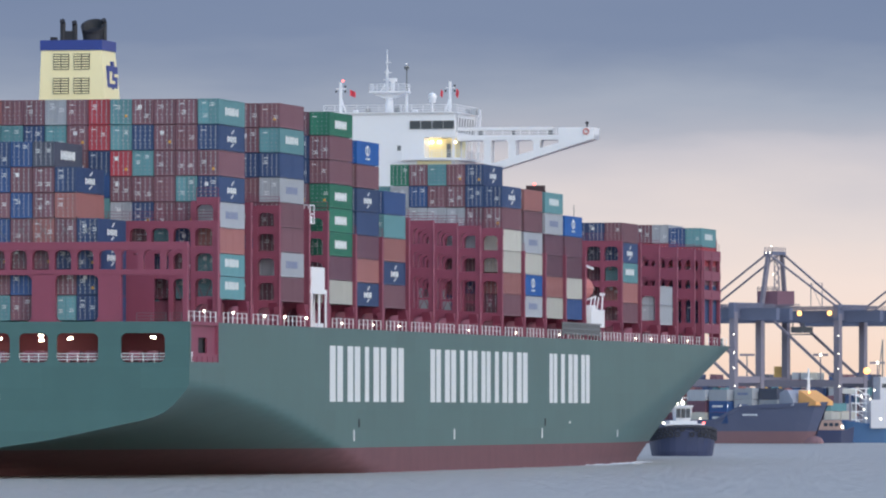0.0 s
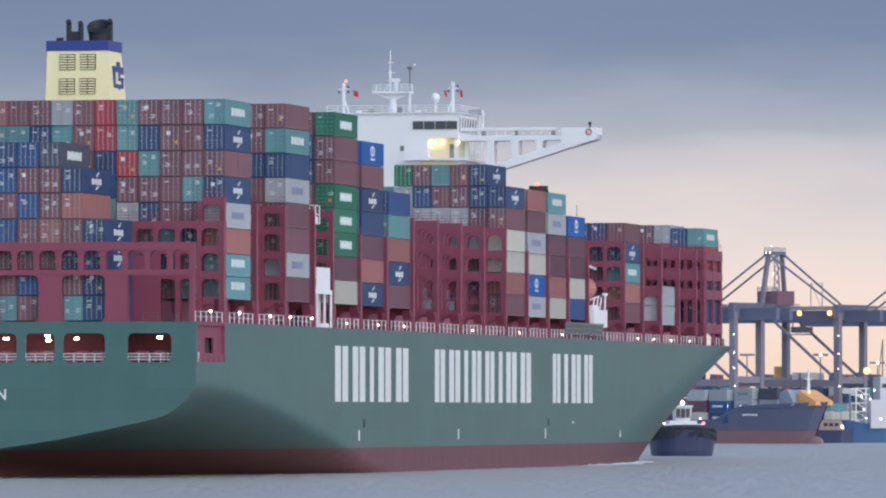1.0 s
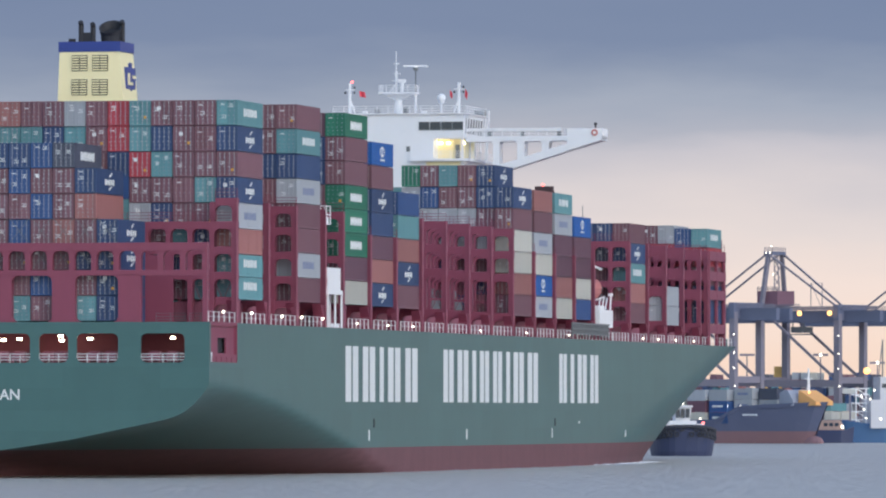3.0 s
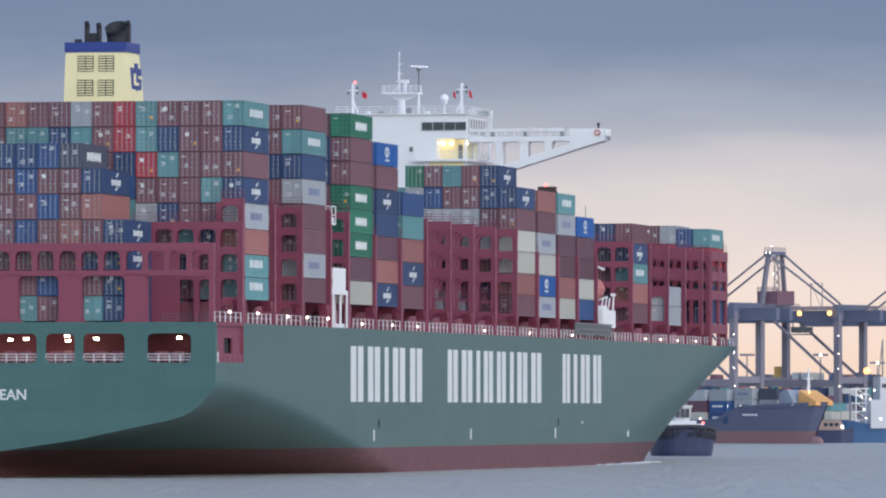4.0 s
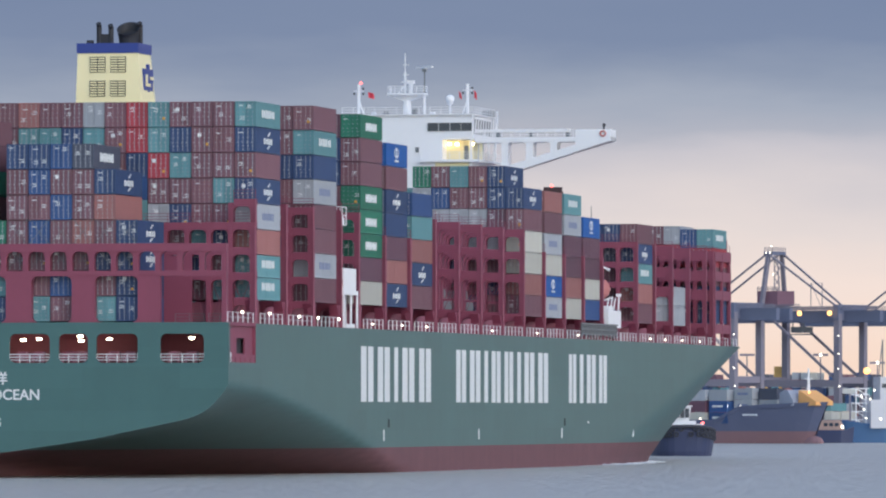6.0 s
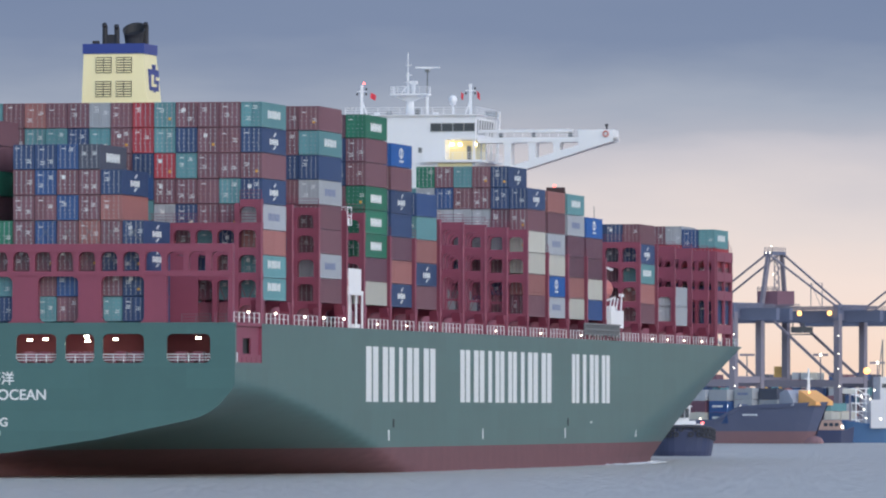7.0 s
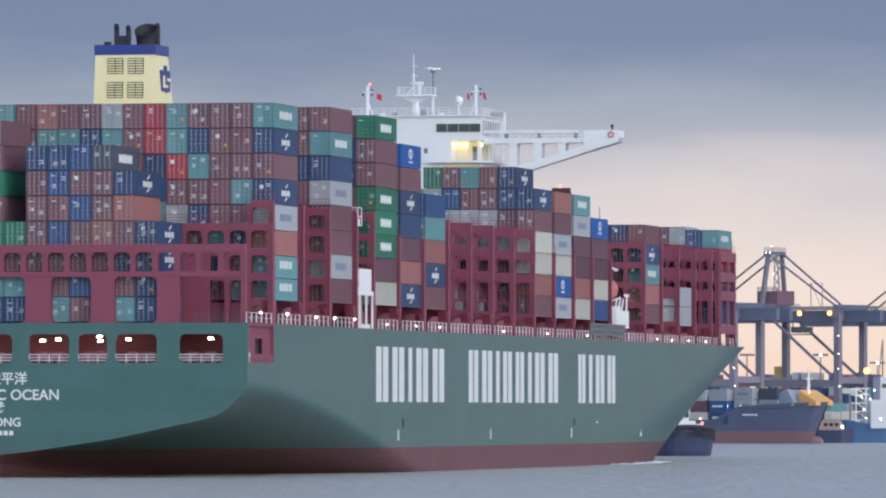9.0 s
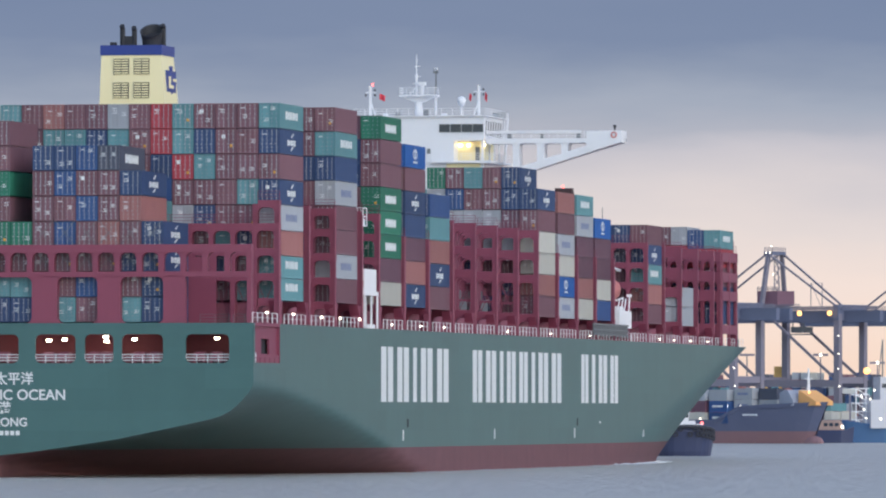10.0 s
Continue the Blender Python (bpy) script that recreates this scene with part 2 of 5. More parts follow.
def hull():
    xs = [0, 0.9, 4, 8, 13.4] + [13.4 + 4.15 * i for i in range(1, 47)] + [208.5 + 3.83 * i for i in range(1, 51)]
    zs = [-3, -1.5, 0, 0.7, 1.3, 2, 2.6, 3.1, 3.6, 4.1, 4.6, 5.1, 5.6, 6.2, 6.8, 7.4, 8, 8.6, 9.2, 9.8, 10.4, 11.4, 12.3, 13.6, 15, DECK_Z]
    for side, name in ((0, "hull_side_starboard"), (1, "hull_side_port")):
        bm = bmesh.new()
        grid = []
        for x in xs:
            row = []
            for z in zs:
                k = max(0, min(1, z / DECK_Z))
                xx = min(x, 388 + 12 * k)
                y = inset(xx, z)
                row.append(bm.verts.new((xx, BEAM - y if side else y, z)))
            grid.append(row)
        for i in range(len(xs) - 1):
            for j in range(len(zs) - 1):
                if 0.5 < xs[i] < 13 and zs[j] >= 12.2:
                    continue  # mooring niche
                f = bm.faces.new((grid[i][j], grid[i + 1][j], grid[i + 1][j + 1], grid[i][j + 1]))
                f.material_index = 1 if zs[j] < 2.5 else 0
                f.smooth = True
        bmesh.ops.remove_doubles(bm, verts=bm.verts[:], dist=0.001)
        me = mesh(name, bm, HULL, BOOT)
        part("hull_side", me, None, ship)
    # counter under the transom
    bm = bmesh.new()
    ys = [stern_inset(z) for z in (2.0, 2.4, 3.0, 3.8, 4.75, 5.6, 5.95, 6.35, 6.9, 7.6, 8.4, 9.1, 9.9)]
    zz = (2.0, 2.4, 3.0, 3.8, 4.75, 5.6, 5.95, 6.35, 6.9, 7.6, 8.4, 9.1, 9.9)
    half = list(zip(ys, zz))
    line = half[::-1] + [(BEAM - y, z) for y, z in half[1:]]
    top = [bm.verts.new((0, y, 12.25)) for y, z in line]
    low = [bm.verts.new((0, y, z)) for y, z in line]
    for i in range(len(line) - 1):
        bm.faces.new((top[i], top[i + 1], low[i + 1], low[i]))
    part("transom", bm, HULL, ship)
    # upper transom with its mooring openings
    wins = [(2.75, 7.68), (10.25, 14.94), (15.9, 19.19), (20.22, 24.81), (26.74, 31.9)]
    wins += [(BEAM - b, BEAM - a) for a, b in wins[:4]][::-1]
    bm = bmesh.new()
    t0, t1, lo, hi = 0.0, 0.24, 12.25, DECK_Z
    y = 0.0
    for a, b in wins:
        box(bm, t0, t1, y, a, lo, hi)
        box(bm, t0, t1, a, b, 15.44, hi)
        for c, s in ((a, 1), (b, -1)):
            for zc, up in ((15.44, -1), (lo, 1)):
                q = [(c, zc), (c + s * 0.55, zc), (c + s * 0.2, zc + up * 0.16), (c, zc + up * 0.5)]
                va = [bm.verts.new((t0, *p)) for p in q]
                vb = [bm.verts.new((t1, *p)) for p in q]
                bm.faces.new(va), bm.faces.new(vb)
                for i in range(4):
                    bm.faces.new((va[i], va[(i + 1) % 4], vb[(i + 1) % 4], vb[i]))
        y = b
    box(bm, t0, t1, y, BEAM, lo, hi)
    part("upper_transom", bm, HULL, ship)
    for a, b in wins[:6]:
        rail("opening_rail", ship, [(0.12, a, 12.25), (0.12, b, 12.25)], 0.95, 1.3, thick=0.07)
    # mooring deck behind the openings, interior shade put into its dark floor colour
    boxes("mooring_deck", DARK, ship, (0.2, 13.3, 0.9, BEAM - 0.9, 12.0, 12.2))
    boxes("mooring_bulkhead", DARKRED, ship, (6.0, 6.3, 2.2, BEAM - 2.2, 12.2, 16.5))
    for y, z in ((4.9, 15.0), (14.3, 14.9), (17.6, 15.2), (17.5, 14.7), (22.3, 14.9), (24.1, 14.8), (27.3, 14.8), (30.4, 14.8)):
        bm = bmesh.new()
        box(bm, 3.2, 3.5, y - 0.24, y + 0.24, z - 0.11, z + 0.11)
        part("mooring_lamp", bm, FLOOD, ship, "bright floodlight on the mooring deck")
    for y in (4.6, 6.6, 11.6, 13.4, 17.2, 18.6, 22.0, 23.8, 29.0):
        bm = bmesh.new()
        tube(bm, (2.2, y - 0.45, 13.0), (2.2, y + 0.45, 13.0), 0.55)
        box(bm, 1.7, 2.7, y - 0.65, y - 0.45, 12.2, 13.5)
        box(bm, 1.7, 2.7, y + 0.45, y + 0.65, 12.2, 13.5)
        part("mooring_winch", bm, REDPALE, ship)
    # niche in the side, open to the mooring deck
    # wall in the darker red, the recess's shade put into its colour
    boxes("niche_wall", RED, ship, (0.9, 5.4, 0.35, 0.55, 12.2, 16.6), (9.4, 13.4, 0.35, 0.55, 12.2, 16.6), (5.4, 9.4, 0.35, 0.55, 15.0, 16.6), (5.4, 9.4, 0.35, 0.55, 12.2, 13.3), (13.3, 13.42, 0.02, 0.35, 12.2, 16.6))
    # black panel stands for the shade behind the doorway
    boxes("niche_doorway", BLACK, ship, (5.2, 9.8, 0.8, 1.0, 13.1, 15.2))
    boxes("niche_fitting", WHITE, ship, (0.95, 1.7, 0.05, 0.6, 12.3, 13.4))
    for i in range(5):
        boxes("niche_sill", RED, ship, (1.3 + 2.4 * i, 2.2 + 2.4 * i, 0.05, 0.5, 12.0, 12.9))
    boxes("niche_rail_base", RED, ship, (0.9, 13.4, 0.1, 0.3, 12.2, 13.2))
    boxes("niche_roof", RED, ship, (0.9, 13.4, 0.05, 2.2, 16.35, 16.75))
    # main deck
    bm = bmesh.new()
    pts = [(x, inset(x, DECK_Z)) for x in xs]
    a = [bm.verts.new((min(x, 400), y + 0.05, DECK_Z - 0.02)) for x, y in pts]
    b = [bm.verts.new((min(x, 400), BEAM - y - 0.05, DECK_Z - 0.02)) for x, y in pts]
    for i in range(len(pts) - 1):
        bm.faces.new((a[i], a[i + 1], b[i + 1], b[i]))
    part("main_deck", bm, REDPALE, ship)


hull()

# ---- containers ----
BASE_Z, TIER, ROW, ROW0, BOX_L, BOX_W, BOX_H = 19.4, 2.81, 2.5, 0.6, 12.19, 2.41, 2.74
BAYS = {"Z": 1.4, "A": 16.0, "B": 45.4, "C": 70.9, "D": 85.4, "E": 100.4, "F": 171.4, "G": 185.5, "H": 199.5, "I": 213.0, "J": 254.0,
        "K": 268.0, "L": 280.9, "M": 296.2, "N": 316.8}
# height of each bay's lowest box, and the pitch of its tiers from the bottom up
TIERS = {"A": (19.42, [2.53] * 2 + [2.865] * 6), "B": (19.52, [2.845] * 8), "C": (19.6, [2.83] * 8), "D": (19.56, [2.825] * 7),
         "E": (19.48, [2.845] * 5), "F": (19.4, [2.82] * 7)}
LIBRARY = {}


def seat_of(bay, tier):
    base, pitch = TIERS.get(bay, (BASE_Z, [TIER] * 9))
    return base + sum(pitch[:tier]), pitch[tier]



def container_mesh(colour, which, tall=BOX_H):
    key = (colour, which, tall)
    if key in LIBRARY:
        return LIBRARY[key]
    bm = bmesh.new()
    L, Wd, Hh, p = BOX_L, BOX_W, tall, 0.12
    if which == "body":
        box(bm, 0.16, L - 0.04, 0.05, Wd - 0.05, 0.10, Hh - 0.04)
        for y0, y1 in ((0, p), (Wd - p, Wd)):
            for x0, x1 in ((0, p + 0.06), (L - p - 0.06, L)):
                box(bm, x0, x1, y0, y1, 0, Hh)
            box(bm, p, L - p, y0, y1, 0, 0.16)
            box(bm, p, L - p, y0, y1, Hh - 0.12, Hh)
        for x0, x1 in ((0, p), (L - p, L)):
            box(bm, x0, x1, p, Wd - p, 0, 0.16)
            box(bm, x0, x1, p, Wd - p, Hh - 0.13, Hh)
        n = 21
        for i in range(n):  # corrugation ribs on the long side
            x = 0.3 + (L - 0.6) * (i + 0.25) / n
            box(bm, x, x + 0.26, 0.015, 0.06, 0.16, Hh - 0.12)
        me = mesh("body", bm, BOXMAT[colour])
    elif which == "door":
        box(bm, 0.09, 0.16, 0.02, (Wd - 2 * p) / 2 - 0.02, 0.17, Hh - 0.14)
        for z in (0.7, 1.35, 2.0):
            box(bm, 0.07, 0.10, 0.1, (Wd - 2 * p) / 2 - 0.1, z, z + 0.3)
        me = mesh("door", bm, BOXMAT[colour])
    elif which in ("rod", "rod_bright"):
        tube(bm, (0.0, 0, 0.12), (0.0, 0, Hh - 0.1), 0.032, n=6)
        n = len(bm.faces)
        for z in (0.16, 0.62, 1.55, Hh - 0.68, Hh - 0.26):  # cam keepers and guides
            box(bm, -0.035, 0.06, -0.06, 0.06, z, z + 0.08)
        box(bm, -0.05, 0.0, -0.02, 0.17, 1.03, 1.10)  # handle
        bm.faces.ensure_lookup_table()
        for f in bm.faces[n:]:
            f.material_index = 1
        plain = RODGREY if which == "rod_bright" or colour in ("navy", "blue", "red", "charcoal") else (RODPALE if colour in ("brown", "maroon", "rust") else BOXMAT[colour])
        me = mesh("rod", bm, plain, GALV if which == "rod_bright" else (BOXMAT[colour] if colour in ("grey", "cream") else RODGREY))
    LIBRARY[key] = me
    return me


RODGREY = mat("dull_galvanised_rod", rgb(158, 162, 172), 0.55, 0.2, var=0.25, scale=1.5)
RODPALE = mat("dusty_rod_paint", rgb(172, 140, 138), 0.6, var=0.2, scale=1.5)
MARKMAT = mat("container_white_marking", rgb(226, 228, 228), 0.6, var=0.1, scale=1.0)
MARKBLUE = mat("container_dull_blue_marking", rgb(120, 130, 164), 0.6, var=0.1, scale=1.0)
MARKORANGE = mat("container_yellow_placard", rgb(216, 160, 70), 0.6)


def mark_mesh(kind):
    if kind in LIBRARY:
        return LIBRARY[kind]
    bm = bmesh.new()
    y0, y1 = -0.004, 0.012
    def bars(x, step, wide, z, heights):
        for i, h in enumerate(heights):
            box(bm, x + step * i, x + step * i + wide, y0, y1, z - h, z + h)

    if kind == "block":      # strip of close bars
        bars(2.9, 0.78, 0.62, 1.35, (0.5, 0.42, 0.5, 0.5, 0.42, 0.5, 0.42, 0.5))
        box(bm, 2.9, 9.0, y0 + 0.004, y1, 1.22, 1.48)
    elif kind == "stripes":  # heavy upright bars
        bars(3.0, 0.92, 0.66, 1.48, (0.46, 0.38, 0.46, 0.42, 0.46, 0.36, 0.44))
    elif kind == "swirl":    # row of bars between two commas
        bars(4.0, 0.86, 0.62, 1.3, (0.34, 0.26, 0.34, 0.3, 0.34))
        for x, z in ((6.6, 2.2), (6.2, 2.02), (5.9, 1.88), (5.6, 0.42), (6.0, 0.55), (6.4, 0.70)):
            box(bm, x, x + 0.55, y0, y1, z, z + 0.17)
    elif kind == "disc":
        for i in range(10):
            a = 2 * math.pi * i / 10
            x, z = 6.0 + 1.15 * math.cos(a), 1.65 + 0.5 * math.sin(a)
            box(bm, x - 0.25, x + 0.25, y0, y1, z - 0.1, z + 0.1)
        box(bm, 5.75, 6.25, y0, y1, 1.0, 2.3)
        bars(4.9, 0.5, 0.36, 0.68, (0.12,) * 5)
    elif kind == "bars":
        bars(3.2, 0.74, 0.46, 1.4, (0.42, 0.42, 0.36, 0.42, 0.42, 0.36, 0.42, 0.42))
    me = mesh("marking", bm, MARKBLUE if kind == "bars" else MARKMAT)
    LIBRARY[kind] = me
    return me


def placard_mesh():
    if "placard" not in LIBRARY:
        bm = bmesh.new()
        box(bm, -0.02, 0.02, 0, 0.3, 0, 0.3)
        LIBRARY["placard"] = mesh("placard", bm, MARKORANGE)
        bm = bmesh.new()
        for i, w in enumerate((0.55, 0.35, 0.5)):
            box(bm, -0.02, 0.02, 0, w, 0.15 * i, 0.15 * i + 0.07)
        LIBRARY["plate"] = mesh("plate", bm, MARKMAT)
        bm = bmesh.new()
        box(bm, -0.02, 0.02, 0, 0.5, 0, 0.09)
        LIBRARY["number"] = mesh("number", bm, MARKMAT)
        bm = bmesh.new()
        box(bm, -0.02, 0.02, 0, 0.42, 0, 0.42)
        LIBRARY["panel"] = mesh("panel", bm, MARKMAT)
    return LIBRARY["placard"], LIBRARY["plate"]


rng = random.Random(7)


def container(bay, row, tier, colour, mark="", z=None):
    """One forty-foot box: row counted from the starboard side, tier from the bottom."""
    seat, pitch = seat_of(bay, tier) if z is None else (z, TIER)
    tall = round(pitch - 0.085, 3)
    place = Matrix.Translation((BAYS[bay], ROW0 + ROW * row, seat))
    label = WORDS[colour] + " corrugated steel container"
    label += {"": "", "block": " with a white strip", "stripes": " with white bars", "swirl": " with a white emblem", "disc": " with a round emblem", "bars": " with dull blue bars"}[mark]
    ob = tagged(new("shipping_container"), label + " stacked aboard", "container", group="containers stacked on the ship")
    part("body", container_mesh(colour, "body", tall), None, ob)
    doors = []
    rods = "rod_bright" if rng.random() < (0.2 if colour in ("grey", "cream", "teal") else 0.5) else "rod"
    for y in (0.12, 1.22):
        d = part("door", container_mesh(colour, "door", tall), None, ob)
        d.location = (0, y, 0)
        doors.append(d)
        for u in (0.28, 0.82):
            part("lock_rod", container_mesh(colour, rods, tall), None, d).location = (0.05, u, 0)
    pl, plate = placard_mesh()
    if rng.random() < 0.13:
        part("placard", pl, None, doors[0], "small yellow placard").location = (0.06, 0.36, 0.5 + 0.3 * rng.random())
    if rng.random() < 0.7:
        part("data_plate", plate, None, doors[0], "white data markings").location = (0.06, 0.08 + rng.random() * 0.4, 0.6 + 1.4 * rng.random())
    if rng.random() < 0.5:
        part("data_plate", plate, None, doors[1], "white data markings").location = (0.06, 0.05 + rng.random() * 0.4, 0.5 + 1.3 * rng.random())
    if rng.random() < 0.8:
        part("number_bar", LIBRARY["number"], None, doors[1], "white number bars").location = (0.06, 0.1 + 0.4 * rng.random(), 2.3 - 0.35 * rng.random())
    if rng.random() < 0.13:
        part("white_panel", LIBRARY["panel"], None, doors[1], "white square sticker").location = (0.05, 0.35 * rng.random(), 1.7)
    if mark:
        part("marking", mark_mesh(mark), None, ob, "white marking" if mark != "bars" else "dull blue marking")
    RIDERS.append((ob, place))


COL = {"b": "brown", "m": "maroon", "o": "rust", "r": "red", "t": "teal", "n": "navy", "u": "blue", "a": "azure", "g": "green", "y": "grey", "c": "cream", "k": "charcoal"}
MK = {"B": "block", "S": "stripes", "W": "swirl", "D": "disc", "C": "bars"}


def stack(bay, row, code, top=None, base=None):
    """Boxes from the top down: a colour letter, and a capital for the marking on the side; '-' leaves a gap."""
    cells = []
    for ch in code:
        if ch in MK:
            cells[-1][1] = MK[ch]
        else:
            cells.append([ch, ""])
    n = len(cells) if top is None else top
    for i, (c, mk) in enumerate(cells):
        if c != "-":
            t = n - 1 - i
            container(bay, row, t, COL[c], mk, None if base is None else base + TIER * t)


def cargo():
    # aftermost bay, stepped down towards the side
    zb = 16.85
    stack("Z", 4, "nWnWnn", 4, zb)
    stack("Z", 5, "nWobnbt", 6, zb)
    stack("Z", 6, "kBbbobbt", 7, zb)
    stack("Z", 7, "ububbub", 7, zb)
    stack("Z", 8, "nububbt", 7, zb)
    stack("Z", 9, "nbbbbbt", 7, zb)
    stack("Z", 10, "gbtn", 4, zb)
    stack("Z", 11, "bbgbgbtn", 8, zb)
    stack("Z", 12, "bbgbubnt", 8, zb)
    # bay before the funnel
    for row, code in enumerate(("tSnWbnWyCotStS", "bbbtbnbt", "bbbbbtnb", "bntbnbtb", "ttrbybnb", "rrn", "bbb", "ytb", "bnb", "btn", "otn", "bbb", "ttb")):
        stack("A", row, code, 8)
    for row, code in enumerate(("btSnyCbbyCb", "bbnbbnbb", "bbnn")):
        stack("B", row, code, 8)
    for row, code in enumerate(("gBbbgBgBgBmc", "mnnbbmmb", "bnb")):
        stack("C", row, code, 8)
    stack("D", 0, "aDbnWnmonW", 7)
    stack("D", 1, "bbnbb", 7)
    stack("E", 0, "utonWb")
    stack("E", 1, "unbt", 5)
    for row, code in enumerate(("nWbccob", "nWnmybnb", "bbyybbn", "tbyynbb", "buyybnb", "gyyynbb", "tyynbb")):
        stack("F", row, code)
    stack("G", 0, "obyCcaDyC")
    stack("H", 0, "tSyCmmoc")
    stack("I", 0, "aDmmcu")
    stack("J", 0, "bnWtSob")
    stack("J", 1, "nkbbn")
    stack("J", 2, "nbnbn")
    stack("K", 1, "bk")
    stack("L", 0, "yy")
    for row, code in enumerate(("tSrbnn", "urbnn", "yrbnb", "brbbn", "tbnbb")):
        stack("N", row, code, 5, 20.05 if row < 2 else 20.55)


cargo()

# ---- lashing bridges ----
def lashing_bridge(x, rows, levels, z0=DECK_Z, depth=1.1, openings=True, half=0.42):
    """A red steel frame across the deck: posts between the rows, beams at each level, arched openings."""
    bm = bmesh.new()
    ya, yb = ROW0 - 0.35 + ROW * rows[0], ROW0 - 0.35 + ROW * rows[1]
    top = levels[-1]
    for k in range(rows[0], rows[1] + 1):
        y = ROW0 - 0.03 + ROW * k
        box(bm, x, x + depth, y - 0.26, y + 0.26, z0, top)
    for z in levels:
        box(bm, x + 0.05, x + depth - 0.05, ya, yb, z - half, z + half)
        if openings:
            for k in range(rows[0], rows[1]):
                y = ROW0 - 0.03 + ROW * k
                for s, c in ((1, y + 0.26), (-1, y + ROW - 0.26)):
                    prism_y(bm, [(c, z - half), (c + s * 0.5, z - half), (c + s * 0.15, z - half - 0.2), (c, z - half - 0.58)], x + 0.1, x + depth - 0.1)
    frame_ob = part("lashing_bridge", bm, RED, ship, "red steel lashing bridge")
    bm = bmesh.new()
    tube(bm, (x - 0.08, ROW0 - 0.4, z0), (x - 0.08, ROW0 - 0.4, top), 0.09, n=6)
    part("pipe", bm, REDPALE, frame_ob)
    rail("bridge_rail", frame_ob, [(x + 0.1, ya, top + 0.42), (x + 0.1, yb, top + 0.42)], 1.0, 2.5, RED, 0.05)
    return frame_ob


def prism_y(bm, outline, x0, x1):
    a = [bm.verts.new((x0, y, z)) for y, z in outline]
    b = [bm.verts.new((x1, y, z)) for y, z in outline]
    bm.faces.new(a)
    bm.faces.new(b[::-1])
    for i in range(len(a)):
        j = (i + 1) % len(a)
        bm.faces.new((a[i], b[i], b[j], a[j]))


def bridges():
    # stern portal
    bm = bmesh.new()
    pillars = ((0.3, 0.8), (7.8, 10.3), (15.2, 17.8), (22.4, 25.3), (29.9, 32.8), (37.4, 40.3))
    for y0, y1 in pillars:
        box(bm, 0.25, 1.2, y0, y1, DECK_Z, 21.9)
    for (_, a), (b, _) in zip(pillars[1:], pillars[2:]):  # rounded corners of the wide openings
        for c, q in ((a, 1), (b, -1)):
            prism_y(bm, [(c, 21.8), (c + q * 0.6, 21.8), (c + q * 0.2, 21.6), (c, 21.2)], 0.3, 1.15)
            prism_y(bm, [(c, DECK_Z), (c + q * 0.6, DECK_Z), (c + q * 0.2, DECK_Z + 0.2), (c, DECK_Z + 0.6)], 0.3, 1.15)
    box(bm, 0.25, 1.2, 0.3, 45, 21.8, 22.4)
    box(bm, 0.22, 1.23, 0.3, 45, 24.5, 25.4)
    for k in range(0, 18):
        y = ROW0 - 0.03 + ROW * k
        box(bm, 0.3, 1.15, y - 0.3, y + 0.3, 22.4, 24.5)
        for c, q in ((y + 0.3, 1), (y + ROW - 0.3, -1)):
            prism_y(bm, [(c, 24.5), (c + q * 0.55, 24.5), (c + q * 0.18, 24.3), (c, 23.9)], 0.33, 1.12)
    part("lashing_bridge", bm, RED, ship, "red stern portal with wide pillars")
    boxes("screen_plate", RED, ship, (13.75, 13.88, 7.4, 11.2, DECK_Z, 24.3), label="red steel screen plate")
    for y0, y1 in ((0.9, 3.4), (3.9, 7.2)):
        rail("deck_rail", ship, [(5.0, y0, DECK_Z), (5.0, y1, DECK_Z)], 1.0, 1.5, GREYMETAL, 0.045)
    for row in range(4, 10):  # crossed lashing rods on the aftermost boxes
        y = ROW0 + ROW * row
        for z in (22.5, 25.4):
            bm = bmesh.new()
            bar(bm, (1.3, y + 0.1, z), (1.36, y + 2.3, z + 2.7), 0.045)
            bar(bm, (1.3, y + 2.3, z), (1.36, y + 0.1, z + 2.7), 0.045)
            part("lashing_rod", bm, GREYMETAL, ship)
    b = lashing_bridge(13.9, (0, 6), (22.0, 24.8, 27.6))
    for k in range(0, 6):
        bm = bmesh.new()
        y = ROW0 + ROW * k
        bar(bm, (14.3, y + 0.3, 17.0), (14.3, y + 2.2, 21.4), 0.06)
        bar(bm, (14.3, y + 2.2, 17.0), (14.3, y + 0.3, 21.4), 0.06)
        box(bm, 14.2, 14.3, y + 0.25, y + 2.25, 17.75, 17.85)
        part("lashing_rod", bm, RED, b)
    lashing_bridge(14.2, (0, 1), (19.2, 22.0, 24.8, 27.6, 30.2))
    for x in (29.6, 43.6, 58.6, 68.3):
        lashing_bridge(x, (0, 4), (19.2, 22.0, 24.8, 27.6, 30.0))
    for x in (83.2, 97.8):
        lashing_bridge(x, (0, 3), (19.2, 22.0, 24.8, 27.6))
    for x in (112.8, 127.0, 141.2, 155.4, 169.4):
        b = lashing_bridge(x, (0, 12), (19.2, 24.3, 27.3, 30.2), half=0.5)
        for k in range(0, 12):
            bm = bmesh.new()
            y = ROW0 + ROW * k
            bar(bm, (x + 0.5, y + 0.3, 19.6), (x + 0.5, y + 2.2, 23.8), 0.07)
            bar(bm, (x + 0.5, y + 2.2, 19.6), (x + 0.5, y + 0.3, 23.8), 0.07)
            if k % 2:
                box(bm, x + 0.3, x + 0.36, y + 0.2, y + 2.3, 21.0, 21.25)
            part("lashing_rod", bm, RED, b)
    for x in (183.8, 198.0, 211.8, 225.6):
        lashing_bridge(x, (0, 3), (19.2, 22.0, 24.8, 27.6))
